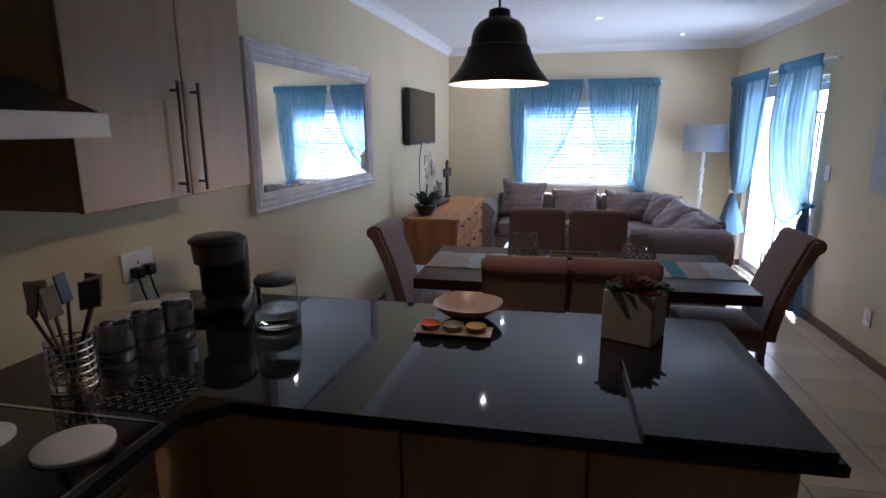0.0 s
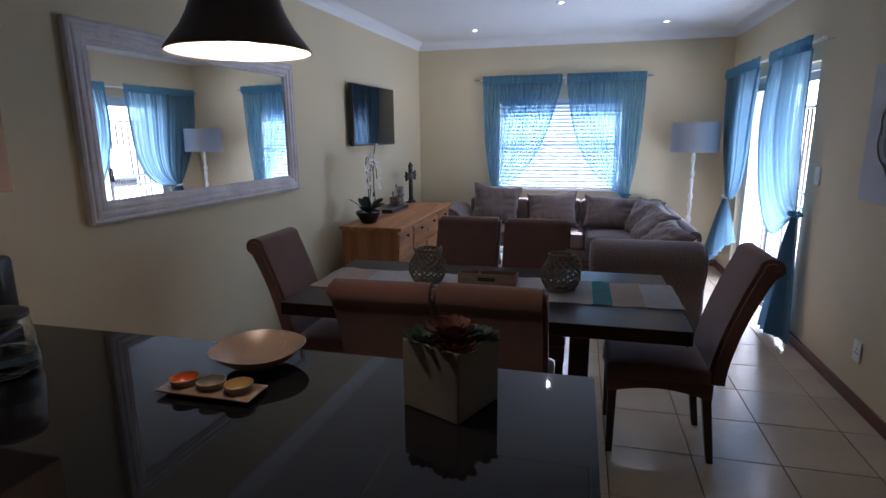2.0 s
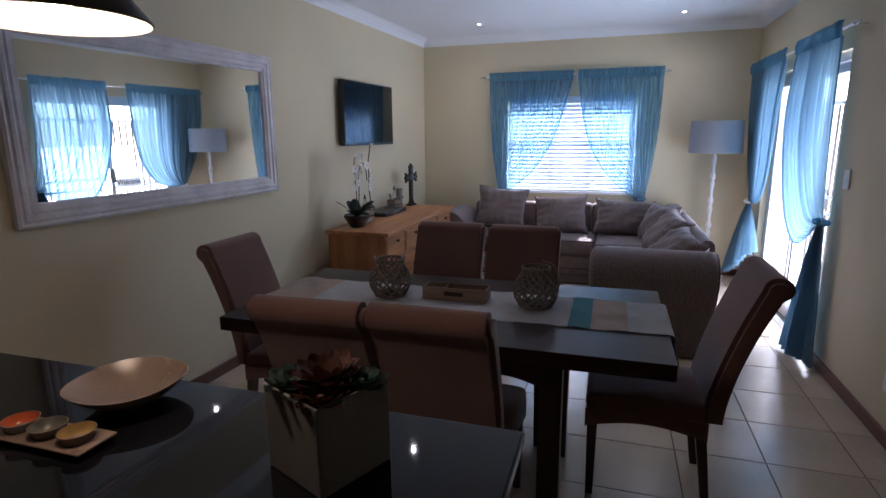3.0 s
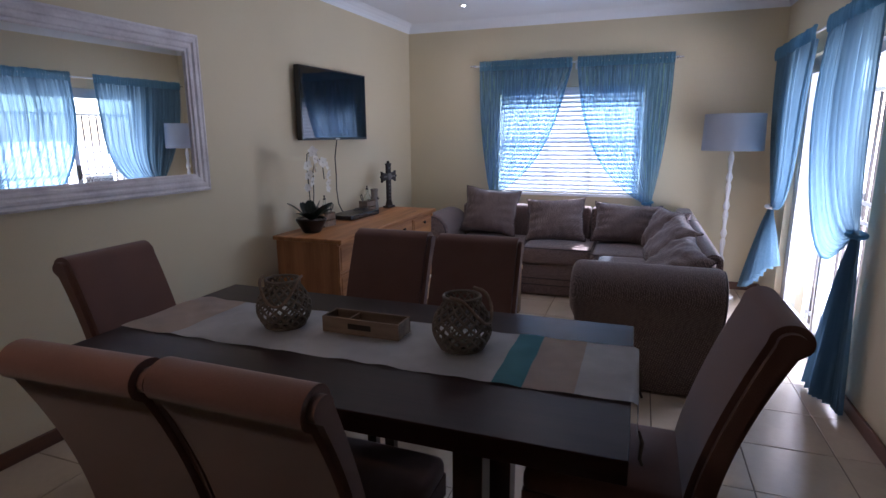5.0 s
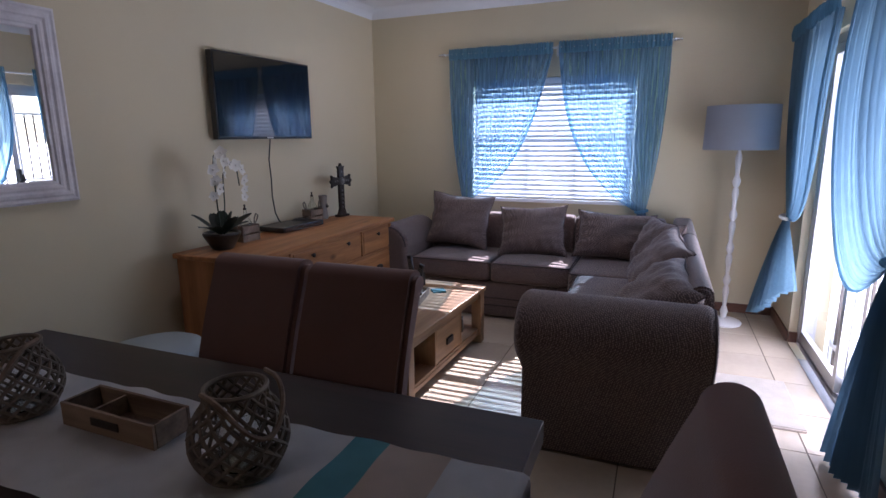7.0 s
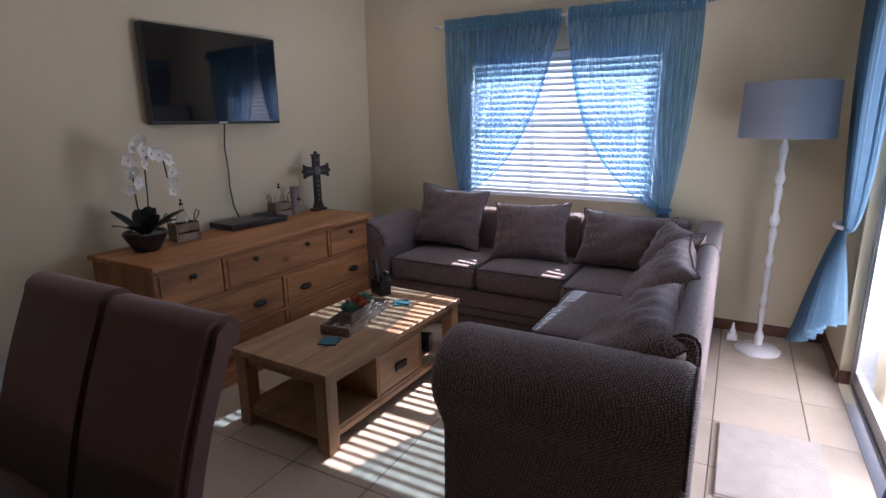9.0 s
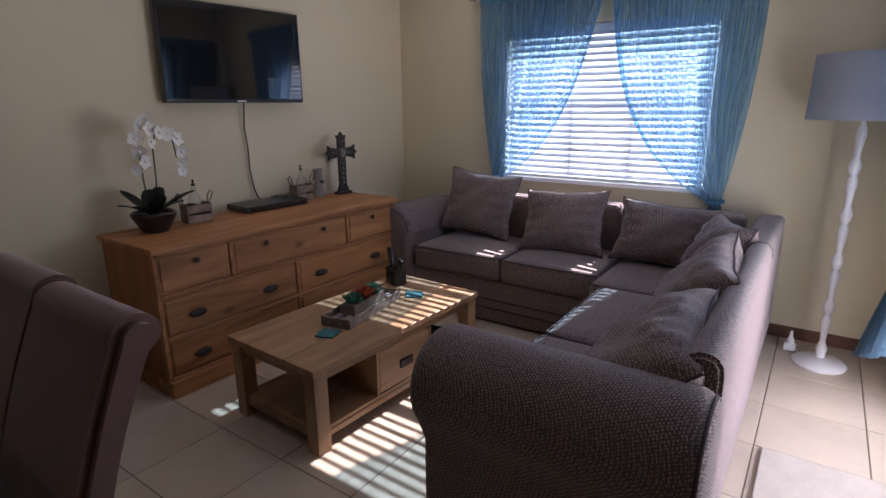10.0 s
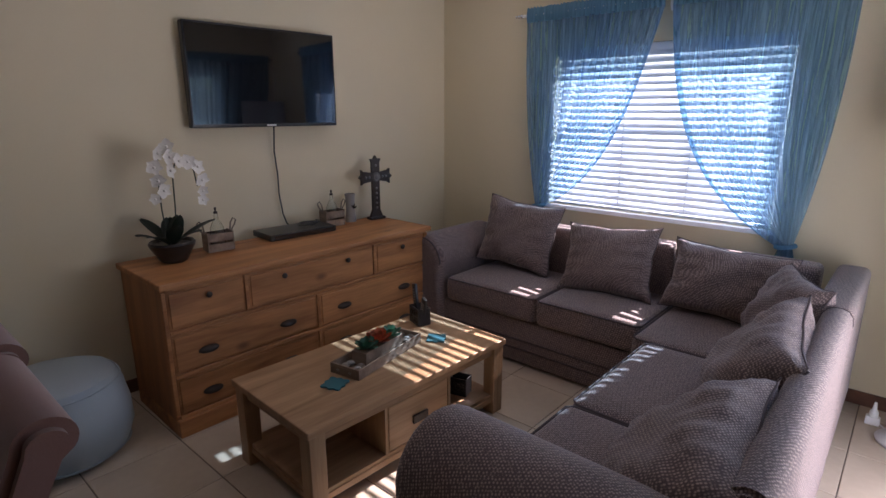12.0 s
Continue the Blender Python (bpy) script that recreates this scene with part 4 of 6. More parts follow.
# ---- coffee table ----
def coffee_table():
    L, W, H = 1.17, 0.60, 0.40
    t = thing("coffee_table", "washed wooden coffee table with a drawer and an open shelf", "coffee table", (-0.078, 5.525, 0), -2.5)
    x, y = W / 2, L / 2
    b = box(-x, x, -y, y, H - 0.03, H, 0.004)
    part("tabletop", b, ACACIA, t)
    leg = None
    for sx in (-1, 1):
        for sy in (-1, 1):
            if leg is None:
                leg = part("leg", box(-0.035, 0.035, -0.035, 0.035, 0, H - 0.031, 0.003), ACACIA_Z, t)
                o = leg
            else:
                o = new("leg", leg.data)
                o.parent = t
            o.location = (sx * (x - 0.045), sy * (y - 0.045), 0)
    part("shelf", box(-x + 0.03, x - 0.03, -y + 0.03, y - 0.03, 0.085, 0.105, 0.002), ACACIA, t)
    b = bmesh.new()
    for sx in (-1, 1):
        box(sx * (x - 0.045) - 0.018, sx * (x - 0.045) + 0.018, -y + 0.08, y - 0.08, H - 0.075, H - 0.031, bm=b)
        box(sx * (x - 0.045) - 0.02, sx * (x - 0.045) + 0.02, -y + 0.08, y - 0.08, 0.060, 0.086, bm=b)
    for sy in (-1, 1):
        box(-x + 0.08, x - 0.08, sy * (y - 0.045) - 0.018, sy * (y - 0.045) + 0.018, H - 0.075, H - 0.031, bm=b)
        box(-x + 0.08, x - 0.08, sy * (y - 0.045) - 0.02, sy * (y - 0.045) + 0.02, 0.060, 0.086, bm=b)
    part("rail", b, ACACIA, t)
    for y_ in (-0.20, 0.185):
        part("divider", box(-x + 0.03, x - 0.03, y_, y_ + 0.015, 0.106, H - 0.032), ACACIA_Z, t)
    for s in (-1, 1):
        d = part("drawer", box(min(s * (x - 0.03), s * (x - 0.05)), max(s * (x - 0.03), s * (x - 0.05)), -0.18, 0.18, 0.112, H - 0.08, 0.003), ACACIA, t)
        part("recessed_pull", box(min(s * (x - 0.031), s * (x - 0.018)), max(s * (x - 0.031), s * (x - 0.018)), -0.045, 0.045, 0.185, 0.225, 0.004), IRON, d, "dark metal pull")


coffee_table()


# ---- dining table and chairs ----
def dining_table():
    x0, x1, y0, y1, H = -0.67, 1.132, 2.83, 3.73, 0.775
    t = thing("dining_table", "dark brown wooden dining table with a thick top and square legs", "dining table", ((x0 + x1) / 2, (y0 + y1) / 2, 0))
    hx, hy = (x1 - x0) / 2, (y1 - y0) / 2
    part("tabletop", box(-hx, hx, -hy, hy, H - 0.06, H, 0.003), DARKWOOD, t)
    b = bmesh.new()
    box(-hx + 0.40, hx - 0.40, -0.16, -0.13, H - 0.13, H - 0.061, bm=b)
    box(-hx + 0.40, hx - 0.40, 0.13, 0.16, H - 0.13, H - 0.061, bm=b)
    part("apron", b, DARKWOOD, t)
    leg = None
    for sx in (-1, 1):
        for sy in (-1, 1):
            if leg is None:
                leg = part("leg", box(-0.045, 0.045, -0.045, 0.045, 0, H - 0.061, 0.003), DARKLEG, t)
                o = leg
            else:
                o = new("leg", leg.data)
                o.parent = t
            o.location = (sx * (hx - 0.43), sy * (hy - 0.26), 0)


dining_table()


def dining_chair():
    """A high-backed upholstered chair: seat front towards +y, the back leans towards -y and rolls over at its top."""
    t = thing("dining_chair", "high-backed brown suede dining chair with a rolled top and dark legs", "dining chair", group="chairs round the dining table")
    w = 0.209
    # back: an outline in y, z
    def mid(s):
        z = 0.40 + s * 0.555
        return -0.245 - 0.16 * s ** 1.5, z
    front, back = [], []
    for i in range(15):
        s = i / 14
        y, z = mid(s)
        th = 0.040 - 0.004 * s
        front.append((y + th, z))
        back.append((y - th - 0.022 * s ** 3, z))
    cy, cz = mid(1.0)
    cy -= 0.018
    roll = [(cy + 0.052 * math.cos(radians(a)) , cz + 0.004 + 0.046 * math.sin(radians(a))) for a in range(20, 217, 14)]
    pts = front + roll + back[::-1][1:]
    b = extrude_profile(pts, -w, w, "x")
    es = [e for e in b.edges if len(e.link_faces) == 2 and e.calc_face_angle(0) > 1.2 and abs(e.verts[0].co.x - e.verts[1].co.x) < 1e-4]
    bmesh.ops.bevel(b, geom=es, offset=0.018, segments=4, affect="EDGES")
    o = part("backrest", b, SUEDE, t, smooth=True)
    for p in o.data.polygons:
        if len(p.vertices) > 8:
            p.use_smooth = False
    # seat: a thick pad with an arched lower edge
    b = bmesh.new()
    seat_cushion(b, -w, w, -0.235, 0.235, 0.395, 0.475, 0.028)
    part("seat", b, SUEDE, t, smooth=True)
    n = 12
    b = bmesh.new()
    for sgn in (-1, 1):
        pts = [(-0.235 + 0.47 * i / n, 0.405) for i in range(n + 1)] + [(0.235 - 0.47 * i / n, 0.325 + 0.04 * math.sin(math.pi * i / n)) for i in range(n + 1)]
        extrude_profile(pts, sgn * (w - 0.024), sgn * (w - 0.002), "x", b)
    pts = [(-w + 0.026 + 2 * (w - 0.026) * i / n, 0.405) for i in range(n + 1)] + [(w - 0.026 - 2 * (w - 0.026) * i / n, 0.325 + 0.04 * math.sin(math.pi * i / n)) for i in range(n + 1)]
    extrude_profile(pts, 0.211, 0.233, "y", b)
    extrude_profile(pts, -0.233, -0.211, "y", b)
    part("skirt", b, SUEDE, t, "arched suede skirt under the seat")
    for sx in (-1, 1):
        for sy, dy in ((1, 0.0), (-1, -0.05)):
            bb = bmesh.new()
            a0, a1 = 0.021, 0.015
            cx, cy_ = sx * (w - 0.030), sy * 0.205
            top = [bb.verts.new((cx + p * a0, cy_ + q * a0, 0.40)) for p, q in ((-1, -1), (1, -1), (1, 1), (-1, 1))]
            bot = [bb.verts.new((cx + p * a1, cy_ + dy + q * a1, 0.0)) for p, q in ((-1, -1), (1, -1), (1, 1), (-1, 1))]
            bb.faces.new(bot[::-1])
            bb.faces.new(top)
            for i in range(4):
                bb.faces.new((bot[i], bot[(i + 1) % 4], top[(i + 1) % 4], top[i]))
            part("leg", bb, DARKLEG, t)
    return t


chair = dining_chair()
CHAIRS = [(-0.050, 2.925, 0, 2), (0.380, 2.945, 0, -1), (-0.022, 3.722, 0, 180), (0.424, 3.702, 0, 180), (1.072, 3.378, 0, 90), (-0.575, 3.345, 0, -90)]
chair.matrix_basis = pose(*CHAIRS[0][:3], 0, 0, CHAIRS[0][3])
for c in CHAIRS[1:]:
    copy_thing(chair, pose(*c[:3], 0, 0, c[3]))


# ---- floor lamp ----
def floor_lamp():
    t = thing("floor_lamp", "floor lamp with turned white stem and grey-blue drum shade, switched off", "floor lamp", (1.865, 7.08, 0))
    part("foot", lathe([(0, 0), (0.125, 0), (0.13, 0.012), (0.12, 0.022), (0.06, 0.034), (0.03, 0.045), (0, 0.046)], 32), WHITEPAINT, t, smooth=True)
    prof = [(0.022, 0.04)]
    z = 0.05
    while z < 1.20:
        k = len(prof)
        for dr, dz in ((0.022, 0.015), (0.029, 0.03), (0.021, 0.025), (0.0135, 0.02), (0.017, 0.06), (0.024, 0.05), (0.021, 0.03), (0.0135, 0.02)):
            prof.append((dr, z + dz))
            z += dz
    prof += [(0.010, z + 0.02), (0.010, 1.39)]
    part("stem", lathe(prof, 18), WHITEPAINT, t, smooth=True)
    b = lathe([(0.246, 1.325), (0.238, 1.635)], 48)
    bmesh.ops.solidify(b, geom=b.faces[:], thickness=0.003)
    part("shade", b, SHADE, t, "grey-blue fabric drum shade", smooth=True)
    b = bmesh.new()
    for i in range(3):
        a = i * 2.094
        tube([(0, 0, 1.385), (0.238 * math.cos(a), 0.238 * math.sin(a), 1.62)], 0.002, 6, b)
    part("shade_ring", b, CHROME, t)
    part("bulb", lathe([(0, 1.39), (0.02, 1.395), (0.03, 1.43), (0.02, 1.47), (0, 1.48)], 14), ENAMEL, t, smooth=True)


floor_lamp()

# ---- kitchen ----
CT = 0.87


def kitchen():
    c = thing("worktop", "polished black granite worktop of the kitchen and breakfast bar", "worktop")
    pts = [(xl(-1.2) + 0.004, -1.2), (-0.845, -1.2), (-0.845, 1.10), (-0.76, 1.19), (0.735, 1.19), (0.735, 2.13), (xl(2.13) + 0.004, 2.13)]
    b = extrude_profile(pts, CT - 0.035, CT, "z")
    bmesh.ops.bevel(b, geom=[e for e in b.edges if abs(e.verts[0].co.z - e.verts[1].co.z) < 1e-5], offset=0.005, segments=2, affect="EDGES")
    part("slab", b, GRANITE, c)
    part("raised_slab", box(0.302, 0.715, 1.196, 1.66, CT + 0.001, CT + 0.022, 0.004), GRANITE, c, "dark slab on the worktop's end")
    u = thing("bar_cabinet", "light wooden cabinet under the breakfast bar", "kitchen cabinet")
    part("body", box(-0.894, 0.66, 1.235, 1.80, 0.0, CT - 0.036), BEECH, u)
    first = None
    for i in range(3):
        x0 = -0.77 + i * 0.475
        d = part("door", box(x0 + 0.003, x0 + 0.472, 1.215, 1.234, 0.10, CT - 0.05, 0.003), BEECH, u)
    l = thing("base_cabinet", "light wooden base cabinet beside the wall", "kitchen cabinet")
    part("body", box(-1.50, -0.895, -1.18, 1.20, 0.0, CT - 0.036), BEECH, l)
    for i in range(2):
        part("door", box(-0.894, -0.875, -1.15 + i * 0.56, -0.60 + i * 0.56, 0.10, CT - 0.05, 0.003), BEECH, l)
    part("filler_panel", box(-0.894, -0.874, 1.025, 1.213, 0.0, CT - 0.036, 0.002), BEECH, l)
    ov = thing("oven", "built-in steel oven under the hob", "oven")
    part("front", box(-0.893, -0.868, 0.42, 1.02, 0.10, CT - 0.05, 0.004), STEEL, ov)
    part("window", box(-0.868, -0.864, 0.48, 0.96, 0.20, 0.58, 0.001), BLACK, ov)
    part("handle", tube([(-0.83, 0.46, 0.72), (-0.83, 0.98, 0.72)], 0.008, 10), CHROME, ov)
    # upper cabinets
    t = thing("wall_cabinet", "pale wooden wall cabinet with two doors and long steel bar handles", "kitchen cabinet", (0, 0, 0))
    z0, z1 = 1.374, 2.10
    part("body", box(-1.53, -1.19, 1.22, 2.07, z0, z1), BEECH, t)
    for y0, y1, hy in ((1.222, 1.682, 1.585), (1.686, 2.068, 1.69)):
        d = part("door", box(-1.189, -1.17, y0, y1, z0 - 0.005, z1, 0.003), BEECH, t)
        hy += 0.038
        b = tube([(-1.14, hy, 1.385), (-1.14, hy, 1.75)], 0.0065, 10)
        tube([(-1.17, hy, 1.415), (-1.14, hy, 1.415)], 0.005, 8, b)
        tube([(-1.17, hy, 1.72), (-1.14, hy, 1.72)], 0.005, 8, b)
        part("handle", b, PEWTER, d, "long dull steel bar handle", smooth=True)
    b = box(-1.53, -1.13, -1.2, 0.20, z0, z1)
    t = thing("wall_cabinet", "pale wooden wall cabinet beyond the cooker hood", "kitchen cabinet")
    part("body", b, BEECH, t)
    # hood
    h = thing("cooker_hood", "steel cooker hood with a chimney and a pale front edge", "cooker hood")
    part("chimney", box(xl(0.7) + 0.005, -1.20, 0.55, 0.85, 1.70, ZC - 0.001), STEEL, h)
    pts = [(xl(0.7) + 0.005, 1.595), (-0.98, 1.595), (-0.98, 1.635), (-1.18, 1.715), (xl(0.7) + 0.005, 1.715)]
    part("canopy", extrude_profile(pts, 0.26, 1.11, "y"), IRON, h)
    part("front_edge", box(-0.979, -0.962, 0.24, 1.122, 1.575, 1.632, 0.004), PLASTIC, h, "pale front edge with buttons")
    # hob
    hb = thing("hob", "black glass hob with a steel edge and pale round cooking plates", "hob")
    part("glass", box(-1.38, -0.87, 0.36, 1.05, CT + 0.0005, CT + 0.006, 0.002), SCREEN, hb)
    b = box(-0.87, -0.862, 0.35, 1.06, CT + 0.0005, CT + 0.008)
    box(-1.39, -0.87, 1.05, 1.06, CT + 0.0005, CT + 0.008, bm=b)
    part("edge", b, CHROME, hb)
    for x, y, r in ((-0.995, 0.925, 0.085), (-1.24, 0.90, 0.075), (-0.995, 0.60, 0.075), (-1.24, 0.60, 0.09)):
        part("hotplate", lathe([(0, 0.012), (r * 0.9, 0.012), (r, 0.008), (r, 0)], 32, m=Matrix.Translation((x, y, CT + 0.0062))), WHITE_CERAMIC, hb, smooth=True)


kitchen()


def coffee_maker():
    t = thing("coffee_maker", "black drip coffee maker on the black worktop", "coffee maker", (-1.235, 1.90, CT), 20)
    t.scale = (1.12, 1.12, 1.0)
    part("base", box(-0.09, 0.09, -0.11, 0.10, 0, 0.045, 0.012, 3), BLACK, t, smooth=True)
    part("tank", box(-0.085, 0.085, 0.02, 0.10, 0.045, 0.29, 0.02, 3), BLACK, t, smooth=True)
    part("brew_head", lathe([(0, 0.19), (0.06, 0.19), (0.085, 0.21), (0.09, 0.285), (0.098, 0.29), (0.098, 0.30), (0.08, 0.312), (0, 0.315)], 32, m=Matrix.Translation((0, -0.01, 0))), BLACK, t, smooth=True)


coffee_maker()


def carafe():
    t = thing("glass_carafe", "glass coffee carafe with a black lid and handle, holding some water", "carafe", (-0.925, 1.765, CT), 330)
    t.scale = (1.16, 1.16, 1.14)
    outer = [(0, 0), (0.064, 0.001), (0.073, 0.008), (0.076, 0.025), (0.074, 0.07), (0.068, 0.125), (0.064, 0.150)]
    inner = [(r - 0.002, z + 0.0015) for r, z in reversed(outer[1:])] + [(0, 0.003)]
    part("body", lathe(outer + inner, 40), GLASS, t, smooth=True)
    part("water", lathe([(0, 0.0045), (0.056, 0.0045), (0.067, 0.012), (0.072, 0.045), (0.071, 0.062), (0, 0.062)], 40), GLASS, t, "clear water", smooth=True)
    part("lid", lathe([(0.063, 0.148), (0.067, 0.152), (0.066, 0.162), (0.05, 0.170), (0, 0.172)], 32), BLACK, t, smooth=True)
    part("handle", tube([(-0.055, 0, 0.155), (-0.095, 0, 0.150), (-0.115, 0, 0.12), (-0.112, 0, 0.06), (-0.09, 0, 0.03), (-0.074, 0, 0.035)], 0.009, 10), BLACK, t, smooth=True)


carafe()


def wall_socket(name, label, loc, turn, w=0.085, h=0.12, plugs=0):
    t = thing(name, label, "socket", loc, turn)
    part("plate", box(0, 0.009, -w / 2, w / 2, -h / 2, h / 2, 0.003), PLASTIC, t)
    b = bmesh.new()
    for dy, dz in ((0, 0.022), (-0.014, 0.0), (0.014, 0.0)):
        box(0.0085, 0.0096, dy - 0.004, dy + 0.004, dz - 0.006 - 0.01, dz + 0.006 - 0.01, bm=b)
    part("holes", b, BLACK, t)
    part("rocker", box(0.009, 0.0125, -0.012, 0.012, 0.03, 0.048, 0.002), PLASTIC, t)
    for i in range(plugs):
        y = -0.03 + i * 0.06
        p = part("plug", box(0.0097, 0.05, y - 0.022, y + 0.022, -0.045, 0.0, 0.008, 3), BLACK, t, "black plug", smooth=True)
        part("cable", tube([(0.03, y, -0.04), (0.034, y + 0.01, -0.10), (0.05, y + 0.02, -0.17), (0.10, y + 0.05, -0.182)], 0.004, 8), BLACK, p)
    return t


wall_socket("wall_socket", "white wall socket with two black plugs above the worktop", (xl(1.82) + 0.001, 1.83, 1.06), A_WALL, 0.16, 0.12, 2)
wall_socket("wall_socket", "white wall socket near the floor", (XR - 0.001, 4.02, 0.315), 180)
wall_socket("wall_socket", "white wall socket near the floor", (xl(2.66) + 0.001, 2.66, 0.42), A_WALL)
t = thing("light_switch", "white light switch on the cream wall", "light switch", (XR - 0.001, 4.87, 1.24), 180)
part("plate", box(0, 0.009, -0.04, 0.04, -0.06, 0.06, 0.003), PLASTIC, t)
part("rocker", box(0.009, 0.012, -0.012, 0.012, -0.02, 0.02, 0.002), PLASTIC, t)

TT = 0.775


# ---- on the dining table ----
def runner():
    t = thing("table_runner", "pale linen table runner with teal and sand stripes", "table runner")
    y0, y1 = 3.10, 3.50
    xs = [(-0.66, -0.42, LINEN_SAND, "sand stripe"), (-0.42, 0.755, LINEN, ""), (0.755, 0.842, LINEN_TEAL, "teal stripe"), (0.842, 0.985, LINEN_SAND, "sand stripe"), (0.985, 1.225, LINEN, "")]

    def surf(x, v):
        y = y0 + (y1 - y0) * v + 0.002 * math.sin(x * 7)
        wr = 0.0048 * math.sin(x * 27 + v * 5) * math.sin(v * 7 + x * 9) + 0.0026 * math.sin(x * 49 - v * 13) * math.sin(v * 4 + x * 3) + 0.0045
        edge = 1.138
        if x < edge:
            return (x, y, TT + 0.0015 + 0.7 * abs(wr))
        d = x - edge
        a = min(d / 0.012, 1.0) * math.pi / 2
        return (edge + 0.012 * math.sin(a) + 0.002, y, TT + (0.0025 + abs(wr)) * (1 - a / 1.6) - 0.012 * (1 - math.cos(a)) - max(d - 0.012, 0))
    for x0, x1, m, lab in xs:
        n = max(3, int((x1 - x0) / 0.008))
        part("cloth", grid(n, 40, lambda u, v: surf(x0 + (x1 - x0) * u, v), 0.0012), m, t, lab, smooth=True)
    for y in (y0, y1):
        part("tassel", tube([(1.156, y, TT - 0.07), (1.165, y - 0.004, TT - 0.10), (1.162, y, TT - 0.15), (1.170, y + 0.003, TT - 0.17)], [0.003, 0.006, 0.005, 0.004], 6), CANE, t)


runner()


def lantern(x, y, turn):
    t = thing("willow_lantern", "round open-weave willow lantern with a rope handle on the runner", "lantern", (x, y, TT + 0.006), turn)
    t.scale = (0.90, 0.90, 0.88)

    def rad(z):
        s = z / 0.21
        return 0.070 + 0.038 * math.sin(math.pi * min(s / 0.82, 1.0)) ** 0.9 - 0.004 * s
    b = bmesh.new()
    n = 15
    for d in (1, -1):
        for k in range(n):
            pts = []
            for i in range(17):
                z = 0.012 + 0.188 * i / 16
                a = 2 * math.pi * k / n + d * i / 16 * 2.1
                pts.append((rad(z) * math.cos(a), rad(z) * math.sin(a), z))
            tube(pts, 0.0046, 5, b)
    tagged(part("weave", b, CANE, t, "criss-cross willow weave", smooth=True), kind="stuff")
    for z, r in ((0.010, 0.007), (0.201, 0.006)):
        ring = [(rad(z) * math.cos(a * math.pi / 16), rad(z) * math.sin(a * math.pi / 16), z) for a in range(33)]
        part("hoop", tube(ring, r, 6), CANE, t, smooth=True)
    part("base", lathe([(0, 0), (0.070, 0), (0.072, 0.010), (0, 0.012)], 24), CANE, t)
    part("glass_cup", lathe([(0, 0.014), (0.045, 0.014), (0.048, 0.06), (0.048, 0.15), (0.046, 0.15), (0.046, 0.06), (0.043, 0.017), (0, 0.017)], 28), GLASS, t, "clear glass inside", smooth=True)
    pts = []
    for i in range(21):
        a = math.pi * i / 20
        pts.append((0.078 * math.cos(a), -0.110 * math.sin(a) ** 0.6, 0.200 + 0.014 * math.cos(a) ** 4 - 0.085 * math.sin(a) ** 2))
    part("handle", tube(pts, 0.006, 6), GREYWOOD, t, "twisted rope handle", smooth=True)


lantern(-0.082, 3.305, 20)
lantern(0.600, 3.315, 75)


def little_crate():
    t = thing("wooden_crate", "small shallow wooden box with dark cut-out handles on the runner", "wooden box", (0.232, 3.345, TT + 0.006), -1)
    for y in (-0.05, 0.042):
        part("side_board", box(-0.15, 0.15, y, y + 0.008, 0.0, 0.058, 0.001, 1), GREYWOOD, t)
    for x in (-0.15, 0.142):
        part("end_board", box(x, x + 0.008, -0.041, 0.041, 0.0, 0.058, 0.001, 1), GREYWOOD, t)
    part("bottom_board", box(-0.141, 0.141, -0.041, 0.041, 0.001, 0.008), GREYWOOD, t)
    part("divider", box(-0.052, -0.046, -0.041, 0.041, 0.009, 0.052), GREYWOOD, t)
    part("handle_plate", box(-0.045, 0.045, -0.0535, -0.0505, 0.022, 0.042, 0.001, 1), IRON, t, "dark handle")


little_crate()


# ---- succulents, used on the bar and on the coffee table ----
def rosette(name, mat_, r, n, parent, loc, rise=0.9, seed=1):
    """A succulent: a short stalk with fleshy pointed leaves set round it in a spiral."""
    rs = random.Random(seed)
    core = part(name, lathe([(0, -0.01), (r * 0.12, -0.01), (r * 0.10, r * 0.25), (0, r * 0.3)], 8), mat_, parent, loc=loc, smooth=True)
    prof = [(0.0, 0.35), (0.35, 0.85), (0.7, 1.0), (0.9, 0.6), (1.0, 0.03)]
    for k in range(n):
        f = k / n
        a = k * 2.39996
        ln = r * (0.35 + 0.65 * (1 - f) ** 0.5) * rs.uniform(0.88, 1.1)
        up = rise * (0.25 + 1.1 * f)
        w = ln * 0.30
        ca, sa = math.cos(a), math.sin(a)
        b = bmesh.new()
        rows_ = []
        for s_, ww in prof:
            d = ln * s_ * math.cos(up * 0.9)
            h = ln * s_ * math.sin(up * 0.9) + 0.12 * ln * s_ * s_
            rows_.append([b.verts.new((ca * d - sa * w * ww * q, sa * d + ca * w * ww * q, h + dz * w * abs(q) + (0.0 if q else -0.25 * w))) for q, dz in ((-1, 0.10), (0, -0.06), (1, 0.10))])
        for p, q in zip(rows_, rows_[1:]):
            for i in range(2):
                b.faces.new((p[i], p[i + 1], q[i + 1], q[i]))
        bmesh.ops.solidify(b, geom=b.faces[:], thickness=r * 0.035)
        part("leaf", b, mat_, core, smooth=True)
    return core


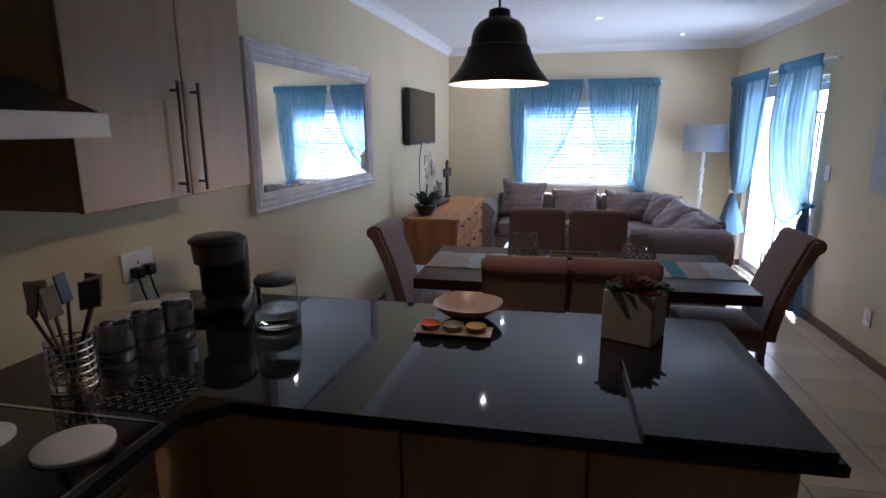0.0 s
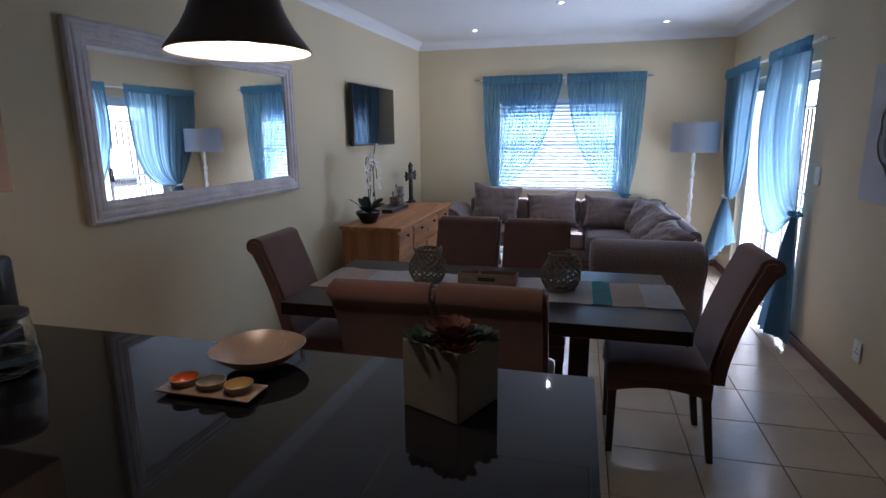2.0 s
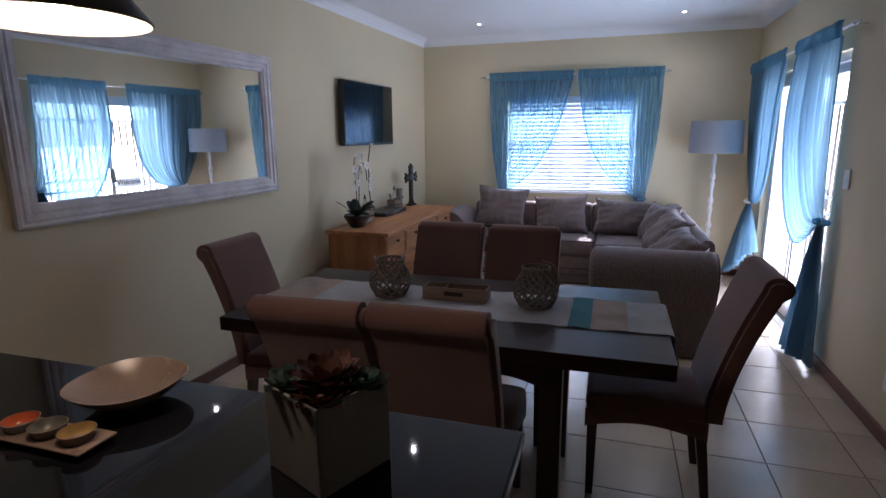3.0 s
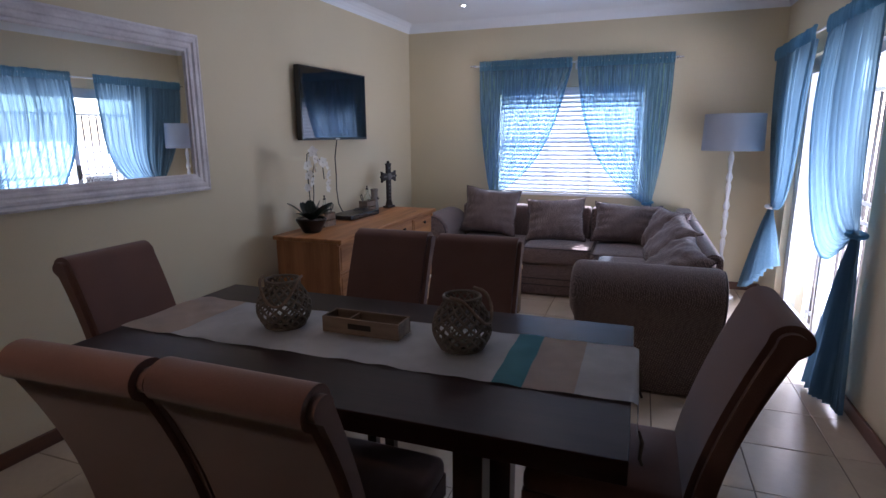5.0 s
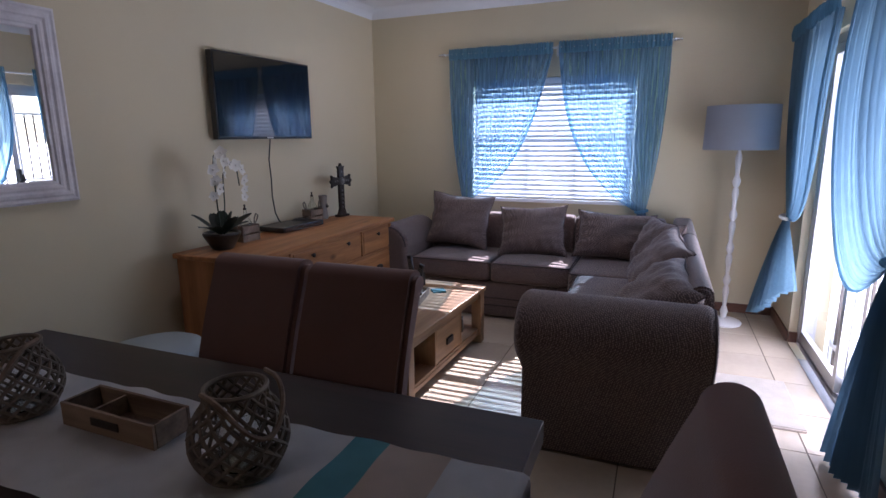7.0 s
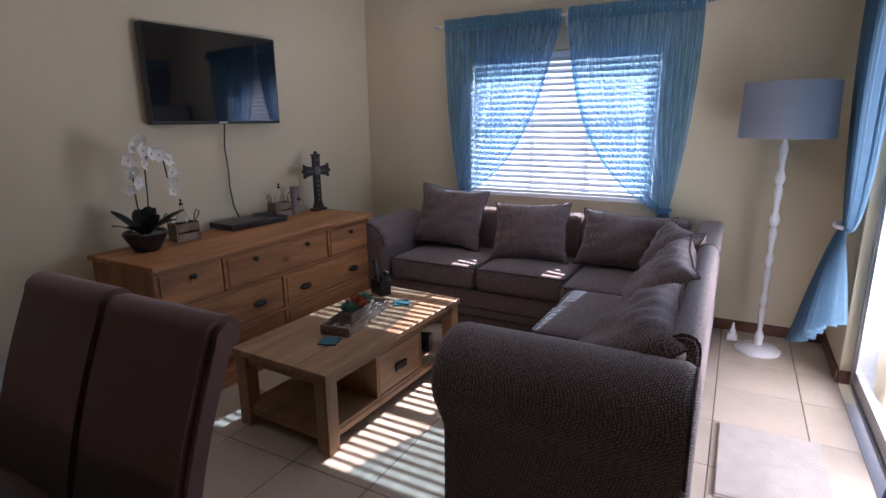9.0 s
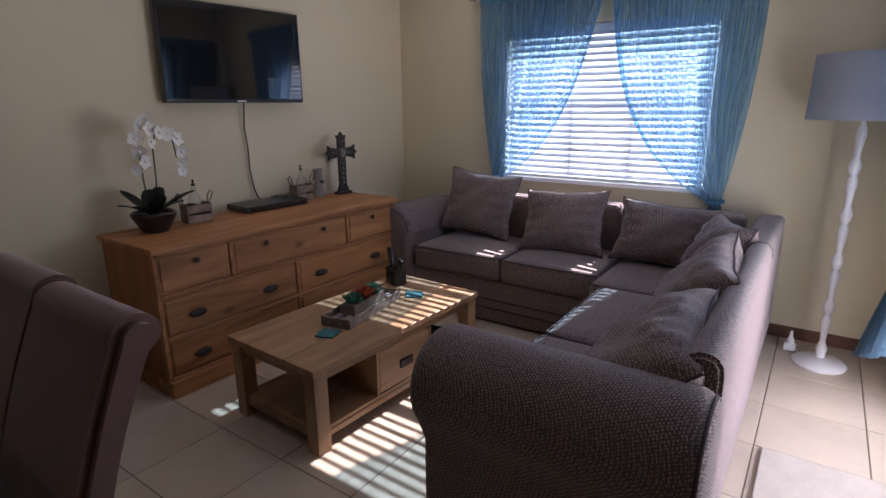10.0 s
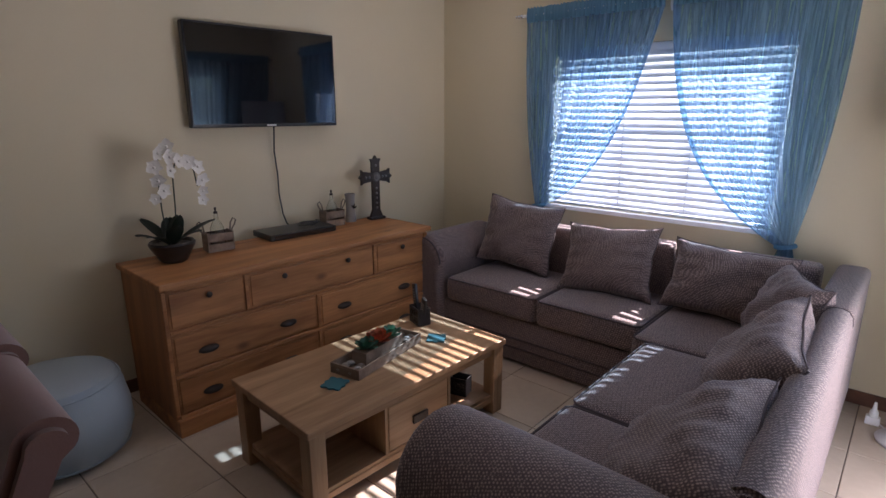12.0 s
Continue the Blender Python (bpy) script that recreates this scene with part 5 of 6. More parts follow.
def planter():
    t = thing("succulent_planter", "square pale stone planter with red and green succulents on the bar", "potted plant", (0.374, 1.90, CT + 0.0005), -24)
    t.scale = (1.09, 1.09, 1.06)
    s, h = 0.080, 0.170
    b = box(-s, s, -s, s, 0, h, 0.004, 2)
    top = [f for f in b.faces if f.normal.z > 0.9 and f.calc_area() > 0.01]
    r = bmesh.ops.inset_region(b, faces=top, thickness=0.008)
    bmesh.ops.translate(b, verts=list({v for f in top for v in f.verts}), vec=(0, 0, -0.02))
    part("pot", b, CONCRETE, t)
    part("soil", box(-s + 0.013, s - 0.013, -s + 0.013, s - 0.013, h - 0.0195, h - 0.012), IRON, t)
    rosette("succulent", SUCC_RED, 0.074, 26, t, (0.0, 0.0, h - 0.006), 0.8, 1)
    for i, (x, y, m, rr) in enumerate(((-0.045, -0.040, SUCC_GREEN, 0.060), (0.045, -0.045, SUCC_RED, 0.056), (0.05, 0.04, SUCC_GREEN, 0.060), (-0.045, 0.045, SUCC_RED, 0.058), (0.0, -0.058, SUCC_GREEN, 0.040))):
        rosette("succulent", m, rr, 20, t, (x, y, h - 0.012), 0.6, 5 + i)


planter()


def bowl():
    t = thing("shallow_bowl", "wide shallow cream ceramic bowl with a wavy rim on the bar", "bowl", (-0.235, 1.985, CT + 0.0005))
    prof = [(0, 0.0), (0.046, 0.0), (0.052, 0.006), (0.088, 0.022), (0.118, 0.044), (0.136, 0.064)]
    inner = [(0.132, 0.0645), (0.114, 0.048), (0.085, 0.027), (0.050, 0.012), (0, 0.010)]
    b = lathe(prof + inner, 56)
    for v in b.verts:
        r = math.hypot(v.co.x, v.co.y)
        a = math.atan2(v.co.y, v.co.x)
        if r > 0.08:
            v.co.z += 0.004 * math.sin(3 * a + 1) * (r - 0.08) / 0.07
            k = 1 + 0.025 * math.sin(2 * a)
            v.co.x, v.co.y = v.co.x * k, v.co.y * k
    part("body", b, CERAMIC, t, smooth=True)


bowl()
DIP_ORANGE = mat("orange_glaze", (0.62, 0.13, 0.04), rough=0.2, var=0.1, bump=0)
DIP_GREY = mat("grey_glaze", (0.20, 0.20, 0.17), rough=0.2, var=0.1, bump=0)
DIP_SAND = mat("yellow_glaze", (0.48, 0.33, 0.12), rough=0.2, var=0.1, bump=0)


def dish_tray():
    t = thing("serving_tray", "narrow white ceramic serving tray on the bar", "tray", (-0.258, 1.795, CT + 0.0005), 0)
    b = box(-0.140, 0.140, -0.048, 0.048, 0.0, 0.006, 0.002, 1)
    for v in b.verts:
        v.co.z += 0.008 * (abs(v.co.y) / 0.048) ** 3 + 0.006 * (abs(v.co.x) / 0.14) ** 6
    part("plate", b, CERAMIC, t)
    for x, m, w in ((-0.083, DIP_ORANGE, "orange"), (0.0, DIP_GREY, "grey-green"), (0.083, DIP_SAND, "yellow")):
        d = thing("dip_bowl", f"tiny round ceramic dip bowl glazed {w} inside, on the tray", "dip bowl", (-0.258 + x, 1.795, CT + 0.0075))
        part("bowl", lathe([(0, 0), (0.018, 0), (0.031, 0.012), (0.038, 0.033), (0.036, 0.0335), (0.032, 0.020)], 28), CERAMIC, d, smooth=True)
        part("glaze", lathe([(0.0355, 0.0325), (0.031, 0.019), (0.018, 0.008), (0, 0.006)][::-1], 28), m, d, f"{w} glazed inside", smooth=True)


dish_tray()


# ---- kitchen small things ----
def canister(x, y):
    t = thing("steel_canister", "brushed steel storage canister with a band and a lid", "canister", (x, y, CT + 0.0005))
    part("body", lathe([(0, 0), (0.052, 0), (0.053, 0.003), (0.053, 0.125), (0.050, 0.127)], 32), STEEL, t, smooth=True)
    part("lid", lathe([(0.050, 0.1275), (0.054, 0.129), (0.054, 0.143), (0.050, 0.147), (0, 0.148)], 32), CHROME, t, smooth=True)
    part("clasp", box(0.053, 0.060, -0.006, 0.006, 0.10, 0.14, 0.002, 1), CHROME, t)


for p in ((-1.285, 1.385), (-1.262, 1.50), (-1.225, 1.605)):
    canister(*p)


def utensil_holder():
    t = thing("utensil_holder", "dark wire utensil holder with wooden and black cooking tools", "utensil holder", (-1.255, 1.19, CT + 0.0005))
    b = bmesh.new()
    for i in range(7):
        z = 0.012 + i * 0.022
        ring = [(0.058 * math.cos(a * math.pi / 12), 0.058 * math.sin(a * math.pi / 12), z) for a in range(25)]
        tube(ring, 0.0025, 5, b)
    for k in range(12):
        a = k * math.pi / 6
        tube([(0.058 * math.cos(a), 0.058 * math.sin(a), 0.002), (0.058 * math.cos(a), 0.058 * math.sin(a), 0.15)], 0.0025, 5, b)
    tagged(part("wire_basket", b, STEEL, t, smooth=True), kind="stuff")
    part("base", lathe([(0, 0), (0.058, 0), (0.058, 0.004), (0, 0.004)], 20), STEEL, t)
    rs = random.Random(4)
    for i, (a, m) in enumerate(((0.3, BLACK), (1.2, GREYWOOD), (2.2, BLACK), (3.2, GREYWOOD), (4.3, BLACK), (5.3, CANE), (0.9, CANE))):
        ux, uy = math.cos(a), math.sin(a)
        b = tube([(-0.01 * ux, -0.01 * uy, 0.008), (0.075 * ux, 0.075 * uy, 0.24)], 0.005, 8)
        head = box(-0.027, 0.027, -0.003, 0.003, 0, 0.085, 0.0025, 2, m=Matrix.Translation((0.073 * ux, 0.073 * uy, 0.235)) @ Matrix.Rotation(a + 0.8 + i, 4, "Z") @ Matrix.Rotation(radians(10), 4, "X"))
        join(b, head)
        part("cooking_tool", b, m, t)


utensil_holder()


def trivet():
    t = thing("wire_trivet", "shiny chrome wire trivet of interlinked loops lying on the worktop", "trivet", (-1.005, 1.195, CT + 0.0005), 0)
    b = bmesh.new()
    for i in range(6):
        for j in range(6):
            x, y = -0.083 + i * 0.033, -0.083 + j * 0.033
            ring = [(x + 0.021 * math.cos(a * math.pi / 7), y + 0.010 * math.sin(a * math.pi / 7), 0.004 + 0.003 * math.sin(a * math.pi / 7 * 2)) for a in range(15)]
            tube(ring, 0.0018, 5, b)
    tagged(part("wire_mesh", b, CHROME, t, smooth=True), kind="stuff")


trivet()


# ---- on the sideboard ----
def orchid():
    t = thing("orchid", "white two-stemmed orchid in a round black pot on the sideboard", "potted plant", (-1.11, 5.06, ZS + 0.0005), 0)
    t.scale = (1.08, 1.08, 1.10)
    part("pot", lathe([(0, 0), (0.052, 0), (0.060, 0.006), (0.100, 0.076), (0.103, 0.088), (0.097, 0.096), (0.090, 0.092), (0.084, 0.082), (0, 0.082)], 36), BLACK, t, "glossy black pot", smooth=True)
    rs = random.Random(8)
    for i in range(9):
        a = i * 2.4 + 0.4
        ln = rs.uniform(0.16, 0.225)
        el = rs.uniform(0.45, 1.35)

        def leaf(u, v, a=a, ln=ln, el=el):
            w = 0.038 * math.sin(math.pi * min(max(u * 0.92 + 0.06, 0), 1)) ** 0.6 * (v - 0.5) * 2
            d = ln * u * math.cos(el) + 0.02
            h = ln * u * math.sin(el) - 0.045 * u * u + abs(v - 0.5) * 0.012
            return (math.cos(a) * d - math.sin(a) * w, math.sin(a) * d + math.cos(a) * w, 0.083 + h)
        part("leaf", grid(10, 4, leaf, 0.0015), LEAF, t, smooth=True)
    flower = None
    stems = [[(0.015, -0.02, 0.08), (0.02, -0.035, 0.25), (0.01, -0.03, 0.38), (0.0, -0.02, 0.46), (0.0, -0.01, 0.51), (0.01, 0.0, 0.52)],
             [(0.0, 0.02, 0.08), (0.01, 0.03, 0.25), (0.01, 0.035, 0.40), (0.02, 0.05, 0.46), (0.03, 0.09, 0.475), (0.03, 0.125, 0.42), (0.03, 0.135, 0.34)]]
    for st in stems:
        part("stem", tube(st, 0.0035, 6), LEAF, t, smooth=True)
    spots = [(0.02, -0.035, 0.38), (0.035, 0.015, 0.42), (0.02, -0.045, 0.44), (0.035, 0.02, 0.48), (0.02, -0.025, 0.50), (0.025, 0.02, 0.525), (0.02, -0.055, 0.30), (0.03, -0.02, 0.335),
             (0.05, 0.095, 0.455), (0.05, 0.135, 0.43), (0.05, 0.15, 0.37), (0.05, 0.15, 0.32), (0.05, 0.145, 0.275), (0.04, 0.055, 0.46)]
    for i, p in enumerate(spots):
        if flower is None:
            b = bmesh.new()
            for k in range(5):
                a = k * 2 * math.pi / 5 + 0.3
                wd = 0.018 if k % 2 else 0.013

                def pet(u, v, a=a, wd=wd):
                    r = 0.031 * u + 0.002
                    w = wd * math.sin(math.pi * min(u * 0.85 + 0.12, 1)) * (v - 0.5) * 2
                    return (0.006 * u * u + 0.004 * abs(v - 0.5), math.cos(a) * r - math.sin(a) * w, math.sin(a) * r + math.cos(a) * w)
                join(b, grid(5, 4, pet))
            bmesh.ops.create_uvsphere(b, u_segments=8, v_segments=6, radius=0.006, matrix=Matrix.Translation((0.006, 0, 0)))
            o = flower = part("flower", b, PETAL, t, "white orchid flower", smooth=True)
        else:
            o = new("flower", flower.data)
            o.parent = t
            tagged(o, "white orchid flower")
        sc = 0.85 if i in (6, 12, 11) else 1.12
        o.location, o.scale = p, (sc, sc, sc)
        o.rotation_euler = (rs.uniform(-0.5, 0.5), rs.uniform(-0.3, 0.5), rs.uniform(-0.9, 0.6))


orchid()


def bottle_crate(x, y, turn):
    t = thing("bottle_holder", "small grey wooden bottle holder with looped handles on sideboard", "bottle holder", (x, y, ZS + 0.0005), turn)
    t.scale = (1.3, 1.3, 1.25)
    for yy in (-0.055, 0.049):
        part("side_board", box(-0.035, 0.035, yy, yy + 0.006, 0, 0.085, 0.001, 1), GREYWOOD, t)
    for xx in (-0.035, 0.029):
        part("front_board", box(xx, xx + 0.006, -0.0485, 0.0485, 0, 0.035, 0.001, 1), GREYWOOD, t)
        part("front_board", box(xx, xx + 0.006, -0.0485, 0.0485, 0.045, 0.080, 0.001, 1), GREYWOOD, t)
    part("bottom_board", box(-0.0285, 0.0285, -0.0485, 0.0485, 0.001, 0.007), GREYWOOD, t)
    for s in (-1, 1):
        pts = [(0, s * 0.052, 0.07), (0, s * 0.075, 0.105), (0, s * 0.082, 0.125), (0, s * 0.070, 0.135), (0, s * 0.058, 0.115), (0, s * 0.054, 0.085)]
        part("handle", tube(pts, 0.0035, 6), CANE, t, smooth=True)
    o = thing("glass_bottle", "small clear glass bottle with a dark pourer in the wooden holder", "bottle", (x, y, ZS + 0.009))
    prof = [(0, 0), (0.030, 0), (0.037, 0.010), (0.040, 0.040), (0.039, 0.085), (0.036, 0.115), (0.024, 0.145), (0.011, 0.165), (0.010, 0.195)]
    part("glass", lathe(prof + [(r - 0.002, z + 0.002) for r, z in reversed(prof[1:])] + [(0, 0.003)], 24), GLASS, o, smooth=True)
    part("pourer", lathe([(0, 0.193), (0.011, 0.196), (0.011, 0.206), (0.004, 0.210), (0.007, 0.228), (0, 0.232)], 12), IRON, o, smooth=True)


bottle_crate(-1.16, 5.325, -6)
bottle_crate(-1.225, 6.155, -6)

t = thing("decoder_box", "flat black decoder box lying on the sideboard under the television", "decoder", (-1.19, 5.84, ZS), -4)
part("casing", box(-0.115, 0.115, -0.225, 0.225, 0.004, 0.040, 0.004), BLACK, t)
part("front_panel", box(0.1155, 0.118, -0.20, 0.20, 0.010, 0.034, 0.001, 1), SCREEN, t, "glossy dark front panel")
t2 = thing("black_cable", "thin black cable coiled on the decoder box", "cable", (0, 0, 0))
part("cord", tube([(-1.20 + 0.05 * math.cos(i * 0.7) + 0.002 * i, 5.93 + 0.07 * math.sin(i * 0.7), ZS + 0.044 + 0.0012 * i) for i in range(22)], 0.003, 6), BLACK, t2, smooth=True)

t = thing("stone_vase", "slim pale stone vase with a carved leaf on the sideboard", "vase", (-1.235, 6.32, ZS + 0.0005))
t.scale = (1.15, 1.15, 1.1)
part("body", lathe([(0, 0), (0.030, 0), (0.033, 0.004), (0.033, 0.02), (0.026, 0.08), (0.028, 0.15), (0.032, 0.175), (0.028, 0.178), (0.024, 0.16), (0, 0.158)], 24), CONCRETE, t, smooth=True)
b = bmesh.new()
for a, ln in ((0.5, 0.03), (1.3, 0.034), (2.1, 0.03)):
    join(b, grid(4, 2, lambda u, v: (0.0305, (ln * u) * math.cos(a) - 0.006 * math.sin(math.pi * u) * (v - 0.5) * 2 * math.sin(a), 0.085 + (ln * u) * math.sin(a) + 0.006 * math.sin(math.pi * u) * (v - 0.5) * 2 * math.cos(a)), 0.002))
part("carved_leaf", b, IRON, t)


def cross():
    t = thing("ornamental_cross", "dark cast metal ornamental cross standing on the sideboard", "cross", (-1.17, 6.50, ZS + 0.0005), -8)
    t.scale = (1.38, 1.38, 1.38)
    b = box(-0.022, 0.022, -0.045, 0.045, 0, 0.014, 0.003)
    out = [(-0.036, 0.014), (-0.021, 0.05), (-0.021, 0.197), (-0.075, 0.188), (-0.085, 0.180), (-0.083, 0.205), (-0.098, 0.218), (-0.083, 0.231), (-0.085, 0.256), (-0.075, 0.248), (-0.022, 0.239),
           (-0.022, 0.290), (-0.030, 0.308), (-0.010, 0.308), (0.0, 0.325)]
    pts = out + [(-y, z) for y, z in reversed(out[:-1])]
    extrude_profile(pts, -0.008, 0.008, "x", b)
    part("body", b, IRON, t)
    part("rosette", lathe([(0, 0.014), (0.008, 0.013), (0.013, 0.008), (0.020, 0.010), (0.024, 0.0)], 20, m=Matrix.Translation((0.008, 0, 0.218)) @ Matrix.Rotation(radians(90), 4, "Y")), PEWTER, t, "paler round boss", smooth=True)
    b = bmesh.new()
    for z in (0.06, 0.085, 0.11, 0.135, 0.16, 0.275):
        bmesh.ops.create_uvsphere(b, u_segments=8, v_segments=6, radius=0.007, matrix=Matrix.Translation((0.007, 0, z)))
    for y in (-0.06, -0.04, 0.04, 0.06):
        bmesh.ops.create_uvsphere(b, u_segments=8, v_segments=6, radius=0.007, matrix=Matrix.Translation((0.007, y, 0.218)))
    tagged(part("relief", b, PEWTER, t, smooth=True), kind="stuff")


cross()

# ---- on and under the coffee table ----
ZCT = 0.4005


def garden_box():
    t = thing("succulent_tray", "long low wooden tray with artificial succulents and pebbles", "planter", (-0.092, 5.53, ZCT), 10)
    L_, W_ = 0.24, 0.082
    for x in (-W_, W_ - 0.008):
        part("side_board", box(x, x + 0.008, -L_, L_, 0, 0.048, 0.001, 1), GREYWOOD, t)
    for y in (-L_ + 0.0, L_ - 0.008):
        part("end_board", box(-W_ + 0.0085, W_ - 0.0085, y, y + 0.008, 0, 0.048, 0.001, 1), GREYWOOD, t)
    part("bottom_board", box(-W_ + 0.0085, W_ - 0.0085, -L_ + 0.0085, L_ - 0.0085, 0.001, 0.012), GREYWOOD, t)
    part("inner_box", box(-0.042, 0.042, -0.14, 0.14, 0.0125, 0.075, 0.002, 1), GREYWOOD, t, "raised inner box")
    rs = random.Random(3)
    for y in (-0.225, -0.19, -0.158, 0.165, 0.198, 0.228):
        for x in (-0.035, 0.03):
            b = bmesh.new()
            bmesh.ops.create_uvsphere(b, u_segments=10, v_segments=7, radius=0.018, matrix=Matrix.Translation((x + rs.uniform(-0.006, 0.006), y, 0.022)) @ Matrix.Diagonal((1.1, 1, 0.65, 1)))
            part("pebble", b, CONCRETE, t, smooth=True)
    for i, (y, m, r) in enumerate(((-0.09, ECHEVERIA_GREEN, 0.066), (0.0, ECHEVERIA_RED, 0.078), (0.085, ECHEVERIA_GREEN, 0.064))):
        rosette("succulent", m, r, 22, t, (0, y, 0.074), 1.0, 20 + i)


garden_box()
for x, y, a in ((-0.025, 5.222, 20), (-0.02, 5.86, 35)):
    t = thing("teal_coaster", "teal painted square coaster with a wavy edge on the coffee table", "coaster", (x, y, ZCT), a)
    pts = [((0.046 + 0.004 * math.cos(8 * q)) * (abs(math.cos(q)) ** 6 + abs(math.sin(q)) ** 6) ** (-1 / 6) * math.cos(q), (0.046 + 0.004 * math.cos(8 * q)) * (abs(math.cos(q)) ** 6 + abs(math.sin(q)) ** 6) ** (-1 / 6) * math.sin(q)) for q in [i * math.pi / 24 for i in range(48)]]
    part("tile", extrude_profile(pts, 0, 0.007, "z"), TEAL, t)


def caddy(x, y, z, turn, tall):
    t = thing("remote_caddy", "black carved remote control caddy" + (" holding two remotes" if tall else " on the table's lower shelf"), "caddy", (x, y, z), turn)
    for s in (-1, 1):
        part("side", box(-0.055, 0.055, s * 0.034 - 0.003, s * 0.034 + 0.003, 0, 0.095, 0.001, 1), BLACK, t)
        part("end", box(s * 0.052 - 0.003, s * 0.052 + 0.003, -0.030, 0.030, 0, 0.095, 0.001, 1), BLACK, t)
    part("bottom", box(-0.048, 0.048, -0.030, 0.030, 0.0005, 0.005), BLACK, t)
    b = bmesh.new()
    for i in range(3):
        for j in range(2):
            ring = [(-0.030 + i * 0.03 + 0.011 * math.cos(a * math.pi / 6), -0.038, 0.030 + j * 0.034 + 0.013 * math.sin(a * math.pi / 6)) for a in range(13)]
            tube(ring, 0.002, 5, b)
    tagged(part("scrollwork", b, SCREEN, t, smooth=True), kind="stuff")
    if tall:
        for k, (xx, tilt, h) in enumerate(((-0.025, -12, 0.20), (0.022, 14, 0.15))):
            r = thing("remote_control", "slim black remote control standing in the caddy", "remote control", (x, y, z + 0.006), turn)
            bb = box(-0.021, 0.021, -0.009, 0.009, 0, h, 0.005, 2, m=Matrix.Translation((xx, 0, 0.004)) @ Matrix.Rotation(radians(tilt), 4, "Y"))
            part("casing", bb, BLACK, r, smooth=True)
            b2 = bmesh.new()
            for i in range(6):
                for j in range(3):
                    box(-0.013 + j * 0.011, -0.007 + j * 0.011, -0.0105, -0.0091, h - 0.035 - i * 0.014, h - 0.028 - i * 0.014, bm=b2, m=None)
            b2.transform(Matrix.Translation((xx, 0, 0.004)) @ Matrix.Rotation(radians(tilt), 4, "Y"))
            tagged(part("buttons", b2, CONCRETE, r), kind="stuff")


caddy(-0.235, 5.965, ZCT, -20, True)
caddy(0.075, 5.93, 0.1055, 15, False)

# ---- pouf, rug, adaptor, picture ----
t = thing("pouf", "round pale blue felt pouf on the floor beside the sideboard", "pouf", (-1.05, 4.455, 0))
b = lathe([(0, 0), (0.20, 0.0), (0.255, 0.03), (0.285, 0.12), (0.285, 0.22), (0.262, 0.33), (0.235, 0.375), (0.17, 0.392), (0, 0.398)], 48)
for v in b.verts:
    a = math.atan2(v.co.y, v.co.x)
    k = 1 + 0.012 * math.cos(6 * a) + 0.006 * math.sin(11 * a + v.co.z * 14)
    v.co.x, v.co.y = v.co.x * k, v.co.y * k
part("cover", b, POUF, t, smooth=True)
for z, r in ((0.352, 0.255), (0.035, 0.262)):
    part("seam", tube([(r * (1 + 0.012 * math.cos(6 * i * math.pi / 24)) * math.cos(i * math.pi / 24), r * (1 + 0.012 * math.cos(6 * i * math.pi / 24)) * math.sin(i * math.pi / 24), z) for i in range(49)], 0.004, 6), POUF, t, smooth=True)

t = thing("door_mat", "short-haired cream rug on the tiles by the sliding door", "rug", (1.89, 5.735, 0.001))
part("pad", box(-0.205, 0.205, -0.29, 0.29, 0, 0.014, 0.005, 2), RUG, t)
for y in (-0.296, 0.2905):
    part("hem", box(-0.205, 0.205, y, y + 0.0055, 0, 0.009, 0.002, 1), LINEN_SAND, t)

t = thing("plug_adaptor", "white plug adaptor with a cable lying on the floor", "adaptor", (1.72, 7.20, 0.0))
part("block", box(-0.03, 0.03, -0.02, 0.02, 0.001, 0.045, 0.006), PLASTIC, t)
part("plug", lathe([(0.02, 0.046), (0.018, 0.07), (0.010, 0.085), (0.006, 0.12), (0, 0.12)], 14), PLASTIC, t, smooth=True)
part("cable", tube([(0.03, 0, 0.01), (0.06, -0.03, 0.004), (0.09, -0.045, 0.004), (0.12, -0.05, 0.004)], 0.0035, 6), PLASTIC, t, smooth=True)

CANVAS = mat("canvas_ground", (0.50, 0.51, 0.57), rough=0.85, var=0.08, scale=4, fine=400, bump=0.3)
PAINT_PALE = mat("pale_paint_strokes", (0.74, 0.77, 0.84), rough=0.6, var=0.08, scale=14, fine=60, bump=0.6)
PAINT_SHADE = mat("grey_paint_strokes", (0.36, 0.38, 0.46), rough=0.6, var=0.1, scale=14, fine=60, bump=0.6)


